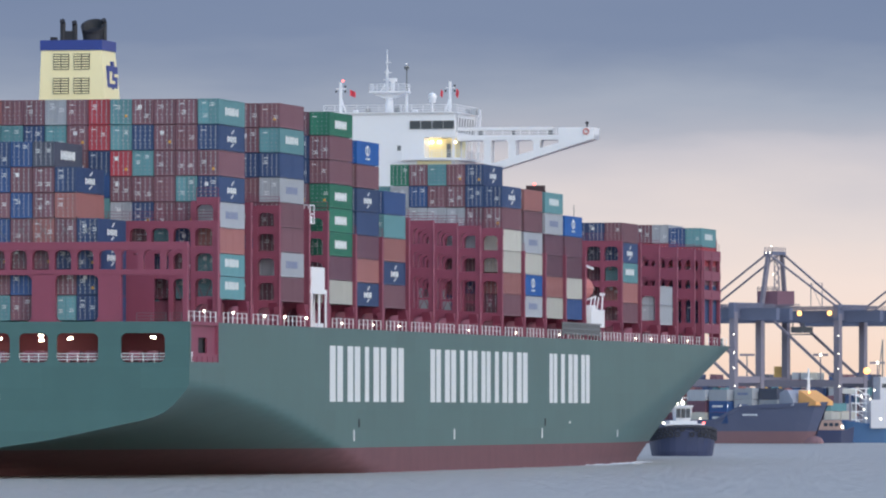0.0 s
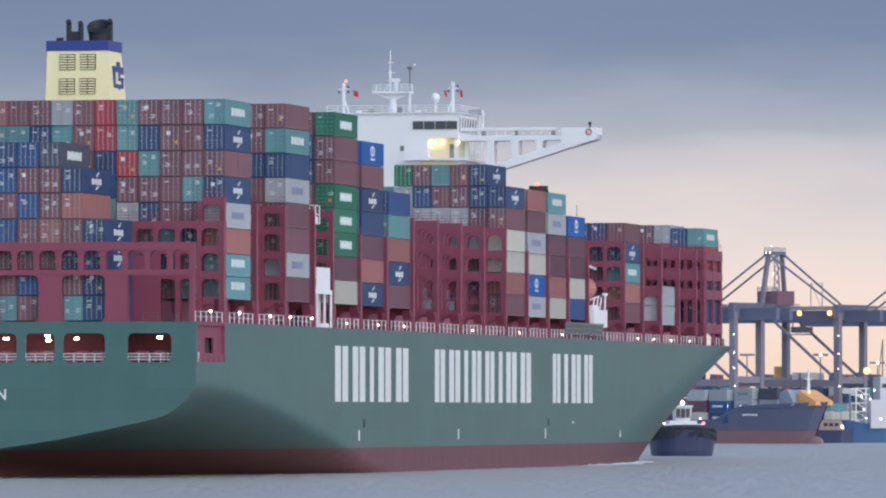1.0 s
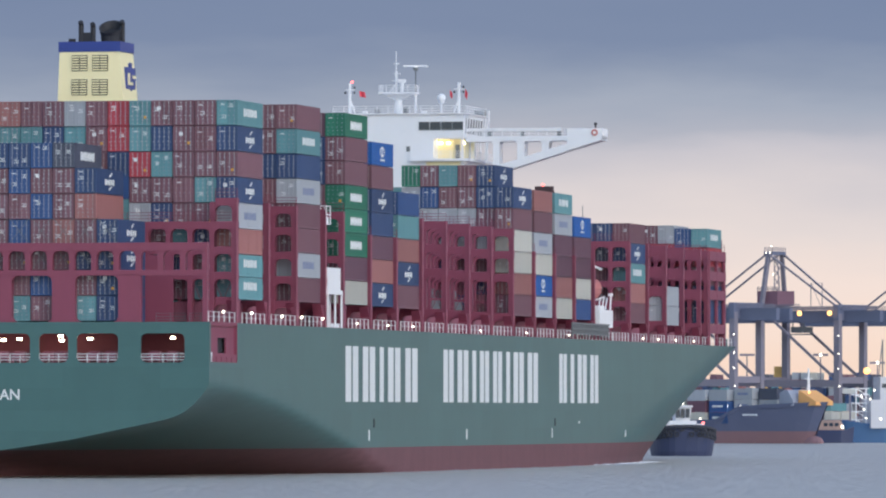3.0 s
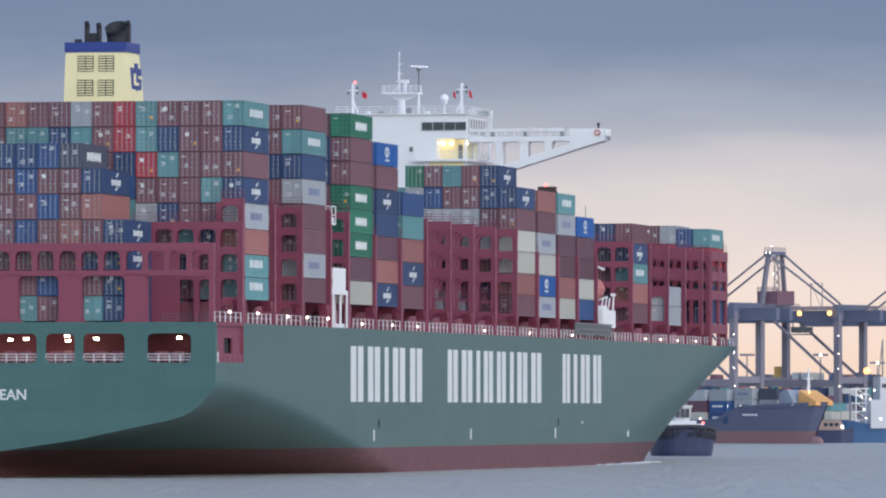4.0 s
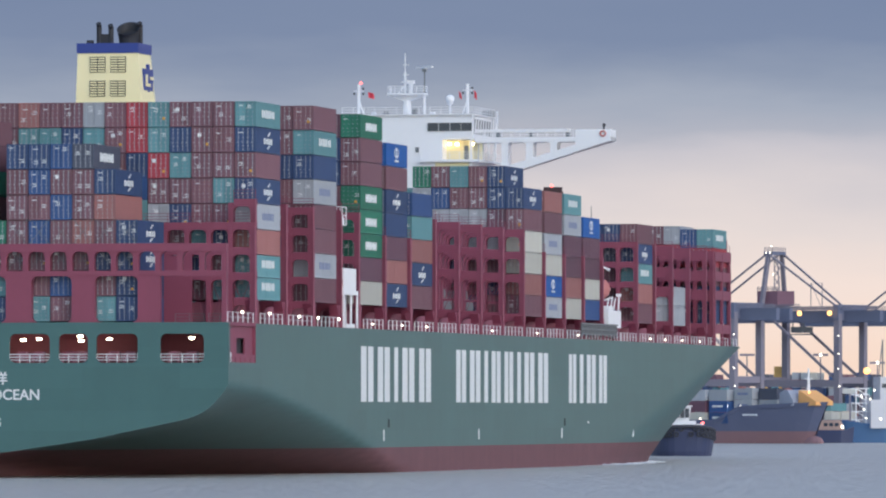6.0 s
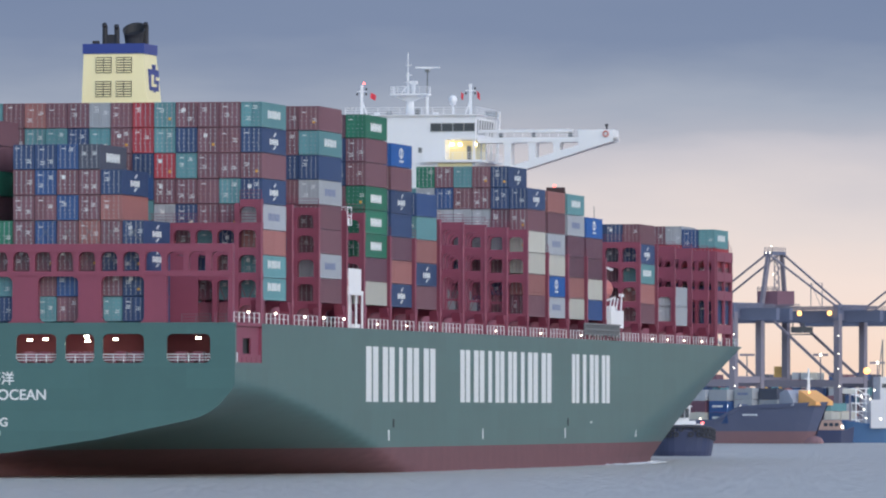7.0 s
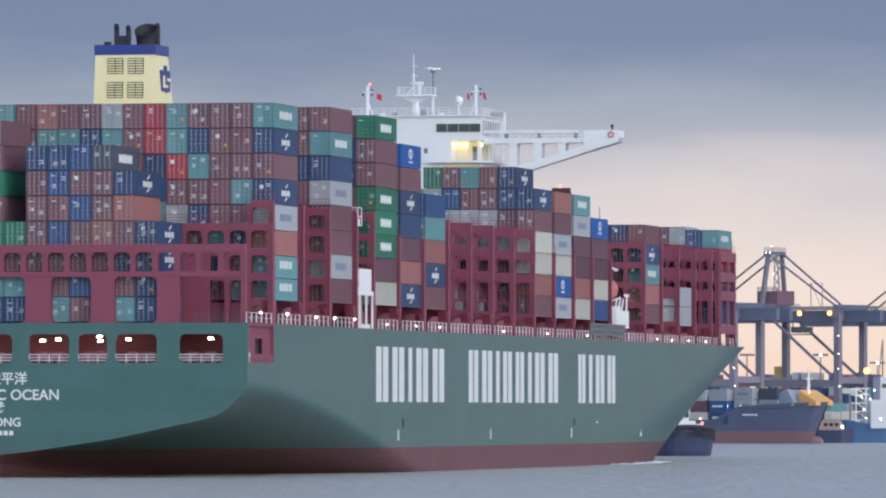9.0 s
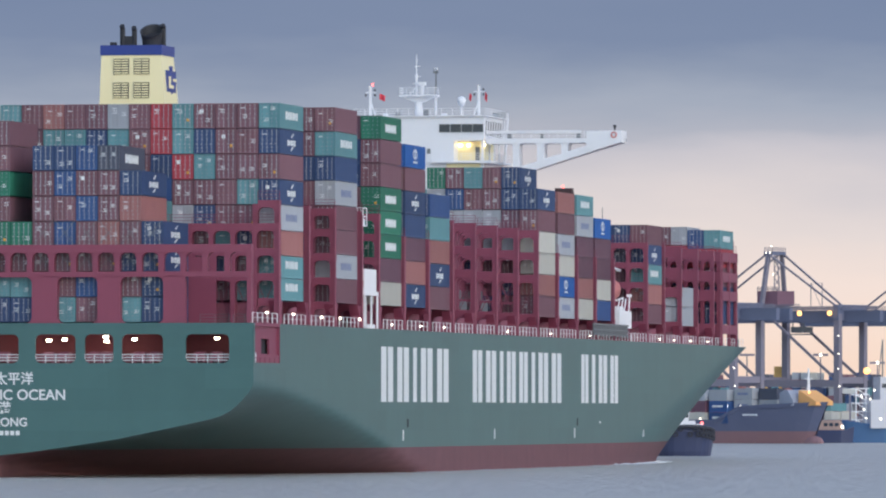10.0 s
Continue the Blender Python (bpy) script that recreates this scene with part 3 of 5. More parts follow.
    for x in (252.3, 266.4):
        lashing_bridge(x, (0, 6), (19.2, 22.0, 24.8, 27.6, 30.4))
    for x in (280.6, 294.8, 309.0, 315.2):
        lashing_bridge(x, (0, 8), (19.2, 24.2, 27.0, 30.0), half=0.75)
    bm = bmesh.new()
    for x in (316.0, 322.6, 329.2):
        box(bm, x, x + 0.7, 0.1, 0.5, DECK_Z, 30.5)
    for z in (19.2, 24.2, 27.0, 30.0):
        box(bm, 316.0, 330.4, 0.14, 0.46, z - 0.7, z + 0.7)
    part("side_frame", bm, RED, ship, "red side frame of the foremost bay")
    lashing_bridge(329.6, (0, 6), (19.2, 22.0, 24.8, 27.6, 30.4))


bridges()


# ---- deck edge: coamings, pedestals, rails, lamps ----
def deck_edge():
    for x0, x1 in ((15.5, 29.2), (31, 43.4), (45.2, 58.4), (70.2, 97.6), (99, 112.6), (114, 141), (142.4, 169.2), (170.6, 198), (199.2, 226), (254, 280.4), (282, 309), (316, 329.4)):
        boxes("hatch_coaming", REDPALE, ship, (x0, x1, 3.2, 55.4, DECK_Z, 19.1), label="faded red hatch coaming")
    posts = [15.2, 29.4, 44.6, 58.3, 69.4, 83.6, 98.8, 113, 127, 141.2, 155.4, 170, 184.2, 198.3, 212.2, 226, 252.9, 267, 281, 295, 309.4, 317, 329.8]
    for x in posts:
        bm = bmesh.new()
        box(bm, x - 0.55, x + 0.75, 0.35, 1.5, DECK_Z, 19.3)
        prism(bm, [(x - 1.3, 19.3), (x - 0.55, 18.2), (x + 0.75, 18.2), (x + 1.5, 19.3)], 0.4, 1.45)
        part("pedestal", bm, RED, ship)
    spans = [(0.4, 13.6)] + [(a + 1.2, b - 1.2) for a, b in zip(posts, posts[1:])] + [(331.5, 338)]
    for i, (a, b) in enumerate(spans):
        if 58 < a < 69:
            continue
        n = max(1, round((b - a) / 13))
        for j in range(n):
            u, v = a + (b - a) * j / n + 0.4, a + (b - a) * (j + 1) / n - 0.4
            bm = bmesh.new()
            y = 0.25 + (inset(v, DECK_Z) if v > 325 else 0)
            for z in (17.3, 17.85):
                box(bm, u, v, y, y + 0.05, z - 0.022, z + 0.022)
            m = max(2, round((v - u) / 2.3))
            for k in range(m + 1):
                p = u + (v - u) * k / m
                box(bm, p - 0.075, p + 0.075, y - 0.02, y + 0.06, DECK_Z - 0.02, 17.88)
            part("deck_rail", bm, WHITE, ship, "white guard rail along the deck edge")
    for x, z in ((7.4, 17.9), (21, 17.9), (36, 17.7), (46, 17.7), (57, 17.7), (75.5, 17.3), (92.5, 17.3), (107, 17.3), (148, 17.2), (178, 17.2), (207, 17.2), (262, 17.2), (274, 17.2), (288, 17.2), (303, 17.2)):
        bm = bmesh.new()
        ball(bm, (x, 0.15, z), 0.14 if z > 17.5 else 0.10, 6)
        part("deck_lamp", bm, LAMP, ship, "small glowing deck lamp")
    # cross tie under the boxes in the open bays
    for x in (120, 134, 148, 162):
        for y in (6, 14, 22):
            bm = bmesh.new()
            box(bm, x - 2.5, x + 2.5, y, y + 3.5, 19.1, 21.4)
            box(bm, x - 1.8, x + 1.8, y + 0.6, y + 2.9, 21.4, 22.6)
            part("deck_ventilator", bm, GREYMETAL, ship, "grey deck ventilator housing")


deck_edge()


# ---- superstructure and funnel ----
def deckhouse():
    OFFSET.xyz = (0, -0.4, 0.5)
    boxes("house_block", WHITE, ship, (231.5, 246, 20.1, 38.5, DECK_Z - 0.5, 41.3), label="tall white accommodation block")
    boxes("bridge_level", WHITE, ship, (231.5, 245.2, 20.1, 38.5, 44.2, 47.55), label="white wheelhouse level")
    boxes("recessed_wall", WARM, ship, (234.6, 234.9, 20.6, 24.4, 41.45, 44.15), label="cream balcony wall lit by its lamps")
    boxes("mid_level", WHITE, ship, (231.5, 245.2, 24.4, 38.5, 41.3, 44.2))
    boxes("mid_side", WHITE, ship, (235.0, 245.2, 21.5, 24.4, 41.3, 44.2))
    # warm lamplight on this side wall is put into its colour
    boxes("lit_side_wall", WARM, ship, (235.2, 245.0, 21.4, 21.48, 41.45, 44.15), label="side balcony wall, warm lamplight painted in")
    for x in (236.5, 240, 243.5):
        boxes("balcony_post", WHITE, ship, (x, x + 0.3, 20.2, 20.4, 41.4, 44.2))
    boxes("balcony_slab", WHITE, ship, (230.7, 246.3, 19.0, 27.5, 41.05, 41.4))
    # lamplight on the white wall, put in as a cream strip without a lamp
    boxes("lower_lit_wall", WARM, ship, (231.42, 231.48, 20.6, 25.4, 40.3, 40.95), label="strip of painted lamplight on the lower deck wall")
    boxes("roof_slab", WHITE, ship, (231.2, 245.8, 19.7, 38.9, 47.55, 47.72))
    boxes("balcony_post", WHITE, ship, (231.6, 231.9, 20.2, 20.5, 41.4, 44.2))
    for y in (24.0, 22.9, 20.7):
        boxes("balcony_lamp", CABINLAMP, ship, (234.3, 234.55, y - 0.22, y + 0.22, 43.5, 43.75), label="bright balcony lamp")
    boxes("balcony_door", GREYMETAL, ship, (234.5, 234.6, 21.3, 21.9, 41.5, 43.4))
    rail("balcony_rail", ship, [(231.0, 27.4, 41.4), (231.0, 19.1, 41.4), (246, 19.1, 41.4)], 1.0, 1.4, thick=0.06)
    rail("roof_rail", ship, [(231.4, 38.6, 47.7), (231.4, 19.9, 47.7), (245.6, 19.9, 47.7)], 1.0, 1.6, thick=0.06)
    for a, b in ((25.0, 26.4), (23.4, 24.8), (21.8, 23.2), (20.25, 21.65)):
        w = boxes("window", GLASS, ship, (231.43, 231.5, a, b, 45.42, 46.42), label="dark wheelhouse window")
        boxes("window_frame", GREYMETAL, w, (231.40, 231.46, a - 0.06, b + 0.06, 45.34, 45.42), (231.40, 231.46, a - 0.06, b + 0.06, 46.42, 46.5), (231.40, 231.46, a - 0.06, a, 45.42, 46.42), (231.40, 231.46, b, b + 0.06, 45.42, 46.42))
    boxes("porthole", GREYMETAL, ship, (231.42, 231.5, 27.7, 28.2, 42.4, 43.1))
    # raked panes on the starboard side of the wheelhouse
    for i in range(7):
        x = 232.6 + 1.75 * i
        bm = bmesh.new()
        prism(bm, [(x, 44.9), (x + 1.35, 44.9), (x + 1.75, 47.0), (x + 0.4, 47.0)], 20.02, 20.09)
        part("raked_window", bm, GLASS, ship, "raked wheelhouse side window")
    for i in range(8):
        x = 232.3 + 1.75 * i
        bm = bmesh.new()
        bar(bm, (x, 19.9, 44.4), (x + 0.55, 19.8, 47.4), 0.14)
        part("window_mullion", bm, WHITE, ship)
    bm = bmesh.new()
    bar(bm, (245.6, 19.9, 41.4), (246.6, 19.7, 47.6), 0.3)
    bar(bm, (246.6, 19.7, 47.6), (246.6, 19.7, 48.6), 0.3)
    part("corner_bracket", bm, WHITE, ship)
    boxes("roof_box", GREYMETAL, ship, (244.6, 246.0, 19.9, 21.4, 47.75, 48.6))
    # bridge wings, both sides
    for side in (0, 1):
        def yy(y):
            y = 0.9 + y * 0.955
            return BEAM - y if side else y
        def plate(name, pts, x0=233.0, x1=235.6):
            bm = bmesh.new()
            prism_y(bm, [(yy(y), z) for y, z in pts], x0, x1)
            return part(name, bm, WHITE, ship)
        plate("wing_deck", [(0.0, 43.85), (20.1, 43.75), (20.1, 44.5), (0.0, 44.5)], 233.0, 237.0)
        plate("wing_strut", [(0.0, 43.9), (2.2, 44.3), (20.1, 39.1), (20.1, 37.95)])
        plate("wing_tip", [(0.0, 43.92), (5.2, 42.5), (5.2, 45.5), (0.0, 45.5)], 232.9, 237.1)
        for y0, y1 in ((15.2, 16.15), (11.5, 12.55), (7.95, 8.9)):
            for c, q in ((y0, -1), (y1, 1)):  # rounded corners of the lightening holes
                plate("wing_web_fillet", [(c, 43.9), (c + q * 0.5, 43.9), (c + q * 0.15, 43.72), (c, 43.4)], 233.08, 235.5)
            plate("wing_web", [(y0, 43.9), (y1, 43.9), (y1, 44.1 - 0.262 * y1), (y0, 44.1 - 0.262 * y0)], 233.06, 235.54)
        rail("wing_rail", ship, [(233.1, yy(4.2), 44.5), (233.1, yy(20.0), 44.5)], 0.95, 1.3, thick=0.07)
        boxes("wing_wind_screen", WHITE, ship, (232.96, 233.06, min(yy(6.0), yy(20)), max(yy(6.0), yy(20)), 45.18, 45.58))
        bm = bmesh.new()
        tube(bm, (233.6, yy(1.1), 45.5), (233.6, yy(1.1), 46.0), 0.12)
        ball(bm, (233.6, yy(1.1), 46.1), 0.24, 6)
        part("wing_searchlight", bm, BLACK, ship)
        bm = bmesh.new()
        rings = []
        for k in range(16):
            a = 2 * math.pi * k / 16
            rings.append([bm.verts.new((232.8 + 0.1 * math.sin(b), yy(1.1) + (0.36 + 0.1 * math.cos(b)) * math.cos(a), 44.9 + (0.36 + 0.1 * math.cos(b)) * math.sin(a))) for b in (0, 1.05, 2.1, 3.14, 4.2, 5.24)])
        for k in range(16):
            for j in range(6):
                bm.faces.new((rings[k][j], rings[(k + 1) % 16][j], rings[(k + 1) % 16][(j + 1) % 6], rings[k][(j + 1) % 6]))
        part("lifebuoy", bm, ORANGE, ship, "orange ring lifebuoy")
        for y in (16.8, 12.0, 6.5):
            boxes("wing_fitting", GREYMETAL, ship, (233.6, 234.2, yy(y) - 0.25, yy(y) + 0.25, 44.5, 45.1))
    # main mast, on the wheelhouse roof
    OFFSET.xyz = (0, 0.4, 0.25)
    bm = bmesh.new()
    tube(bm, (235, 29.3, 47.6), (235, 29.3, 50.5), 0.62, 0.5, 12)
    part("mast_column", bm, WHITE, ship)
    bm = bmesh.new()
    box(bm, 233.6, 236.4, 26.6, 31.9, 50.75, 51.0)
    prism_y(bm, [(29.9, 50.0), (28.6, 50.0), (26.8, 50.75), (31.7, 50.75)], 234.5, 235.5)
    part("mast_platform", bm, WHITE, ship)
    rail("mast_rail", ship, [(236.3, 31.8, 51), (233.7, 31.8, 51), (233.7, 26.7, 51), (236.3, 26.7, 51)], 0.95, 1.0, thick=0.07)
    bm = bmesh.new()
    bar(bm, (235, 29.6, 51), (235, 29.6, 54.0), 0.28)
    bar(bm, (235, 29.6, 54.0), (235, 29.6, 56.7), 0.13)
    for z, w in ((52.6, 0.9), (53.6, 0.6), (55.0, 0.5)):
        bar(bm, (235, 29.6 - w, z), (235, 29.6 + w * 0.6, z), 0.1)
    bar(bm, (235, 29.6, 52.2), (235, 30.6, 51.0), 0.12)
    part("mast_pole", bm, WHITE, ship)
    bm = bmesh.new()
    tube(bm, (234.6, 28.7, 51.0), (234.6, 28.7, 52.3), 0.22, 0.3)
    box(bm, 234.2, 235.0, 28.2, 29.2, 52.3, 52.8)
    part("searchlight", bm, WHITE, ship)
    bm = bmesh.new()
    bar(bm, (234.6, 26.75, 51), (234.6, 26.75, 54.1), 0.16)
    box(bm, 234.3, 234.9, 26.45, 27.05, 54.0, 54.4)
    part("radar_post", bm, GREYMETAL, ship)
    bm = bmesh.new()
    bar(bm, (234.6, 26.75, 47.6), (234.6, 26.75, 50.8), 0.28)
    part("platform_post", bm, WHITE, ship)
    # satellite dome and signal masts
    bm = bmesh.new()
    tube(bm, (233.5, 22.9, 47.6), (233.5, 22.9, 49.4), 0.12)
    tube(bm, (233.5, 22.9, 49.3), (233.5, 22.9, 49.6), 0.35, 0.55)
    ball(bm, (233.5, 22.9, 50.1), 0.62, 10)
    part("satellite_dome", bm, WHITE, ship)
    for y in (20.7, 36.2):
        bm = bmesh.new()
        bar(bm, (235, y, 47.6), (235, y, 52.3), 0.34)
        bar(bm, (235, y + 0.2, 47.6), (235, y - 0.9 if y > 30 else y + 0.9, 47.6), 0.2)
        bar(bm, (235, y, 50.2), (235, y - 0.9 if y > 30 else y + 0.9, 47.6), 0.18)
        bar(bm, (235, y - 0.7, 51.4), (235, y + 0.7, 51.4), 0.1)
        part("signal_mast", bm, WHITE, ship)
        for dy, dz in ((-0.65, 51.7), (-0.65, 51.0), (0.65, 51.0)):
            boxes("signal_lamp", BLACK, ship, (234.8, 235.1, y + dy - 0.1, y + dy + 0.1, dz - 0.14, dz + 0.14))
    bm = bmesh.new()
    ball(bm, (235, 35.9, 52.5), 0.17, 6)
    part("mast_light", bm, REDLAMP, ship, "glowing red mast light")
    # roof fittings
    for y, h in ((31.6, 0.8), (27.6, 1.1), (25.0, 0.6), (33.4, 0.7)):
        boxes("roof_fitting", GREYMETAL if h > 0.7 else WHITE, ship, (233.0, 233.8, y, y + 0.6, 47.7, 47.7 + h))
    OFFSET.xyz = (0, 1.5, 0.3)
    # red beacon mast and whip aerial behind the forward stacks
    bm = bmesh.new()
    box(bm, 229.0, 230.4, 5.3, 7.7, 36.4, 37.6)
    bar(bm, (229.5, 6.5, DECK_Z - 0.3), (229.5, 6.5, 37), 0.6)
    bar(bm, (229.5, 4.6, 31), (229.5, 5.6, 36.8), 0.3)
    bar(bm, (229.5, 3.4, 32), (229.5, 5.2, 37.0), 0.16)
    bar(bm, (229.5, 3.4, 34.2), (229.5, 5.2, 34.2), 0.14)
    part("beacon_cabinet", bm, DARK, ship)
    bm = bmesh.new()
    ball(bm, (229.3, 6.6, 37.8), 0.2, 6)
    part("beacon_light", bm, REDLAMP, ship, "glowing red beacon")
    bm = bmesh.new()
    tube(bm, (227.5, 0.7, 17), (227.5, 0.7, 34.9), 0.12, 0.05)
    part("whip_aerial", bm, GREYMETAL, ship)
    OFFSET.zero()


deckhouse()

# turning radar bar and flags
bm = bmesh.new()
box(bm, -1.72, 1.72, -0.16, 0.16, 0.06, 0.28)
box(bm, -0.3, 0.3, -0.22, 0.22, -0.12, 0.08)
radar_bar = part("radar_scanner", bm, WHITE, ship, "long white turning radar bar")
RADAR_AT = (234.6, 27.15, 54.7)


def flag(w, h):
    bm = bmesh.new()
    n = 6
    a = []
    for i in range(n + 1):
        u = i / n
        y = 0.10 * math.sin(u * 6)
        a.append([bm.verts.new((y + d, -u * w, z - 0.38 * u * h)) for d in (0, 0.02) for z in (0, -h)])
    for p, q in zip(a, a[1:]):
        bm.faces.new((p[0], q[0], q[1], p[1]))
        bm.faces.new((p[2], p[3], q[3], q[2]))
        bm.faces.new((p[0], p[2], q[2], q[0]))
        bm.faces.new((p[1], q[1], q[3], p[3]))
    return bm


FLAGS = []
for y, z, w, h in ((35.3, 51.5, 0.8, 0.8), (22.4, 51.5, 0.35, 0.9), (20.2, 51.6, 0.4, 1.0)):
    f = part("flag", flag(w, h), FLAG, ship, "small red flag in the breeze")
    FLAGS.append((f, (235, y, z)))


def funnel():
    OFFSET.xyz = (0, -0.16, 0)
    bm = bmesh.new()
    lo = [(29.4, 16.9), (37.4, 16.9), (37.4, 25.2), (29.4, 25.2)]
    hi = [(30, 17.85), (36.2, 17.85), (36.2, 24.9), (30, 24.9)]
    a = [bm.verts.new((*p, 36)) for p in lo]
    b = [bm.verts.new((*p, 47.75)) for p in hi]
    for i in range(4):
        bm.faces.new((a[i], a[(i + 1) % 4], b[(i + 1) % 4], b[i]))
    part("funnel_casing", bm, CREAM, ship, "cream painted funnel casing")
    boxes("casing_base", REDPALE, ship, (29.6, 38, 16.5, 42, DECK_Z, 36))
    boxes("funnel_top", BLUE, ship, (29.9, 36.3, 17.75, 25.0, 47.75, 48.9), label="blue funnel band")
    for yc in (22.5, 20.1):
        for zc in (46.45, 43.7):
            x = 29.4 + (zc - 36) * 0.051
            lv = boxes("louvre", BLACK, ship, (x - 0.12, x + 0.1, yc - 0.9, yc + 0.9, zc - 0.9, zc + 0.9), label="slatted louvre")
            for k in range(6):
                z = zc - 0.82 + 0.29 * k
                for y0, y1 in ((yc - 0.84, yc - 0.05), (yc + 0.05, yc + 0.84)):
                    boxes("slat", CREAM, lv, (x - 0.2, x - 0.05, y0, y1, z, z + 0.16))
    # emblem on the side, as plain bars
    y = 17.6
    boxes("emblem", BLUE, ship, (31.5, 35.9, y - 0.12, y + 0.25, 43.6, 46.05), label="blue emblem panel")
    boxes("emblem_stem", BLUE, ship, (33.5, 34.4, y - 0.10, y + 0.25, 46.05, 46.6), (33.5, 34.4, y - 0.10, y + 0.25, 43.05, 43.6))
    boxes("emblem_bar", CREAM, ship, (32.3, 33.1, y - 0.2, y + 0.1, 44.05, 45.4))
    boxes("emblem_bar", CREAM, ship, (33.1, 34.5, y - 0.2, y + 0.1, 44.05, 44.4))
    boxes("emblem_bar", CREAM, ship, (34.4, 35.9, y - 0.2, y + 0.1, 44.85, 45.2))
    # exhaust pipes
    for x, y, r, z in ((31.5, 22.75, 0.3, 50.9), (31.5, 21.35, 0.3, 50.7), (33.0, 18.3, 0.3, 51.0)):
        bm = bmesh.new()
        tube(bm, (x, y, 48.7), (x, y, z), r, r, 12)
        tube(bm, (x, y, z), (x - 0.3, y, z + 0.3), r, r * 0.95, 12)
        part("exhaust_pipe", bm, BLACK, ship, "sooty black exhaust pipe")
    # wide trunk with a rimmed, slanted mouth that looks aft
    bm = bmesh.new()
    n = 20
    ring = [(math.cos(2 * math.pi * k / n), math.sin(2 * math.pi * k / n)) for k in range(n)]
    rims = [[bm.verts.new((32.6 + r * c, 19.55 + r * q, z + tilt * c)) for c, q in ring]
            for r, z, tilt in ((1.05, 48.7, 0.0), (1.15, 49.6, 0.0), (1.3, 50.55, 0.75), (1.38, 50.7, 0.8), (1.12, 50.66, 0.75), (1.02, 49.9, 0.6))]
    for low, top in zip(rims, rims[1:]):
        for k in range(n):
            bm.faces.new((low[k], low[(k + 1) % n], top[(k + 1) % n], top[k]))
    bm.faces.new(rims[-1])
    part("exhaust_trunk", bm, BLACK, ship, "wide sooty exhaust trunk with slanted mouth")
    boxes("exhaust_casing", BLACK, ship, (31.3, 32.4, 21.4, 22.7, 48.7, 50.0))
    boxes("vent_cowl", BLACK, ship, (31.0, 31.6, 23.4, 24.1, 48.8, 49.3))
    OFFSET.zero()


funnel()


def hull_marks():
    """White side lettering as plain upright bars, and the load marks."""
    def stem(a, b):
        bm = bmesh.new()
        box(bm, a, b, -0.04, 0.03, 8.05, 14.62)
        part("white_lettering_bar", bm, LETTER, ship, "tall white painted bar")
    for a, b in BARS:
        if b - a > 3.2:
            w = (b - a) * 0.43
            stem(a, a + w)
            stem(b - w, b)
        else:
            stem(a, b)
    for x in (81.2, 138.5, 194.4, 248):
        boxes("draught_mark", LETTER, ship, (x - 0.3, x + 0.3, inset(x, 3.9) - 0.05, inset(x, 3.9) + 0.06, 3.4, 4.7))
    for x in (84, 196.5):
        boxes("draught_slot", BLACK, ship, (x - 0.35, x + 0.35, -0.04, 0.05, 5.0, 6.0))
    boxes("draught_mark", LETTER, ship, (213, 214, -0.03, 0.05, 5.3, 5.6))


BARS = [(68.4, 75.2), (77.8, 84.5), (87.2, 89.3), (91.9, 98.8), (101.8, 108.7), (124.3, 130.3), (132.9, 139.4), (142.1, 144.3), (146.8, 152.5), (155.2, 160.8), (163.7, 166.0), (168.5, 175.1), (177.9, 184.6), (199.5, 204.6), (207.4, 209.8), (212.5, 218.8), (221.5, 227.2)]
hull_marks()


def stern_text():
    def text(name, body, right, base, size, label):
        cu = bpy.data.curves.new(name, "FONT")
        cu.body, cu.size, cu.align_x, cu.extrude, cu.offset = body, size, "RIGHT", 0.02, 0.025
        tmp = new(name, cu)
        me = bpy.data.meshes.new_from_object(tmp.evaluated_get(bpy.context.evaluated_depsgraph_get()))
        bpy.data.objects.remove(tmp)
        me.materials.clear()
        me.materials.append(LETTER)
        ob = part(name, me, None, ship, label)
        ob.matrix_basis = Matrix(((0, 0, -1, -0.03), (-1, 0, 0, right), (0, 1, 0, base), (0, 0, 0, 1)))
    text("stern_name", "PACIFIC OCEAN", 21.3, 8.2, 1.62, "white painted ship name")
    text("stern_port", "HONG KONG", 25.7, 5.26, 1.34, "white painted home port")
    text("stern_name_characters", "\u592a\u5e73\u6d0b", 25.0, 10.0, 1.5, "white painted ship name characters")
    text("stern_port_characters", "\u9999\u6e2f", 27.6, 6.75, 1.5, "white painted home port characters")
    for i in range(7):
        boxes("stern_number_bar", LETTER, ship, (-0.05, 0.03, 26.6 + 0.62 * i, 27.05 + 0.62 * i, 4.25, 4.75))


stern_text()


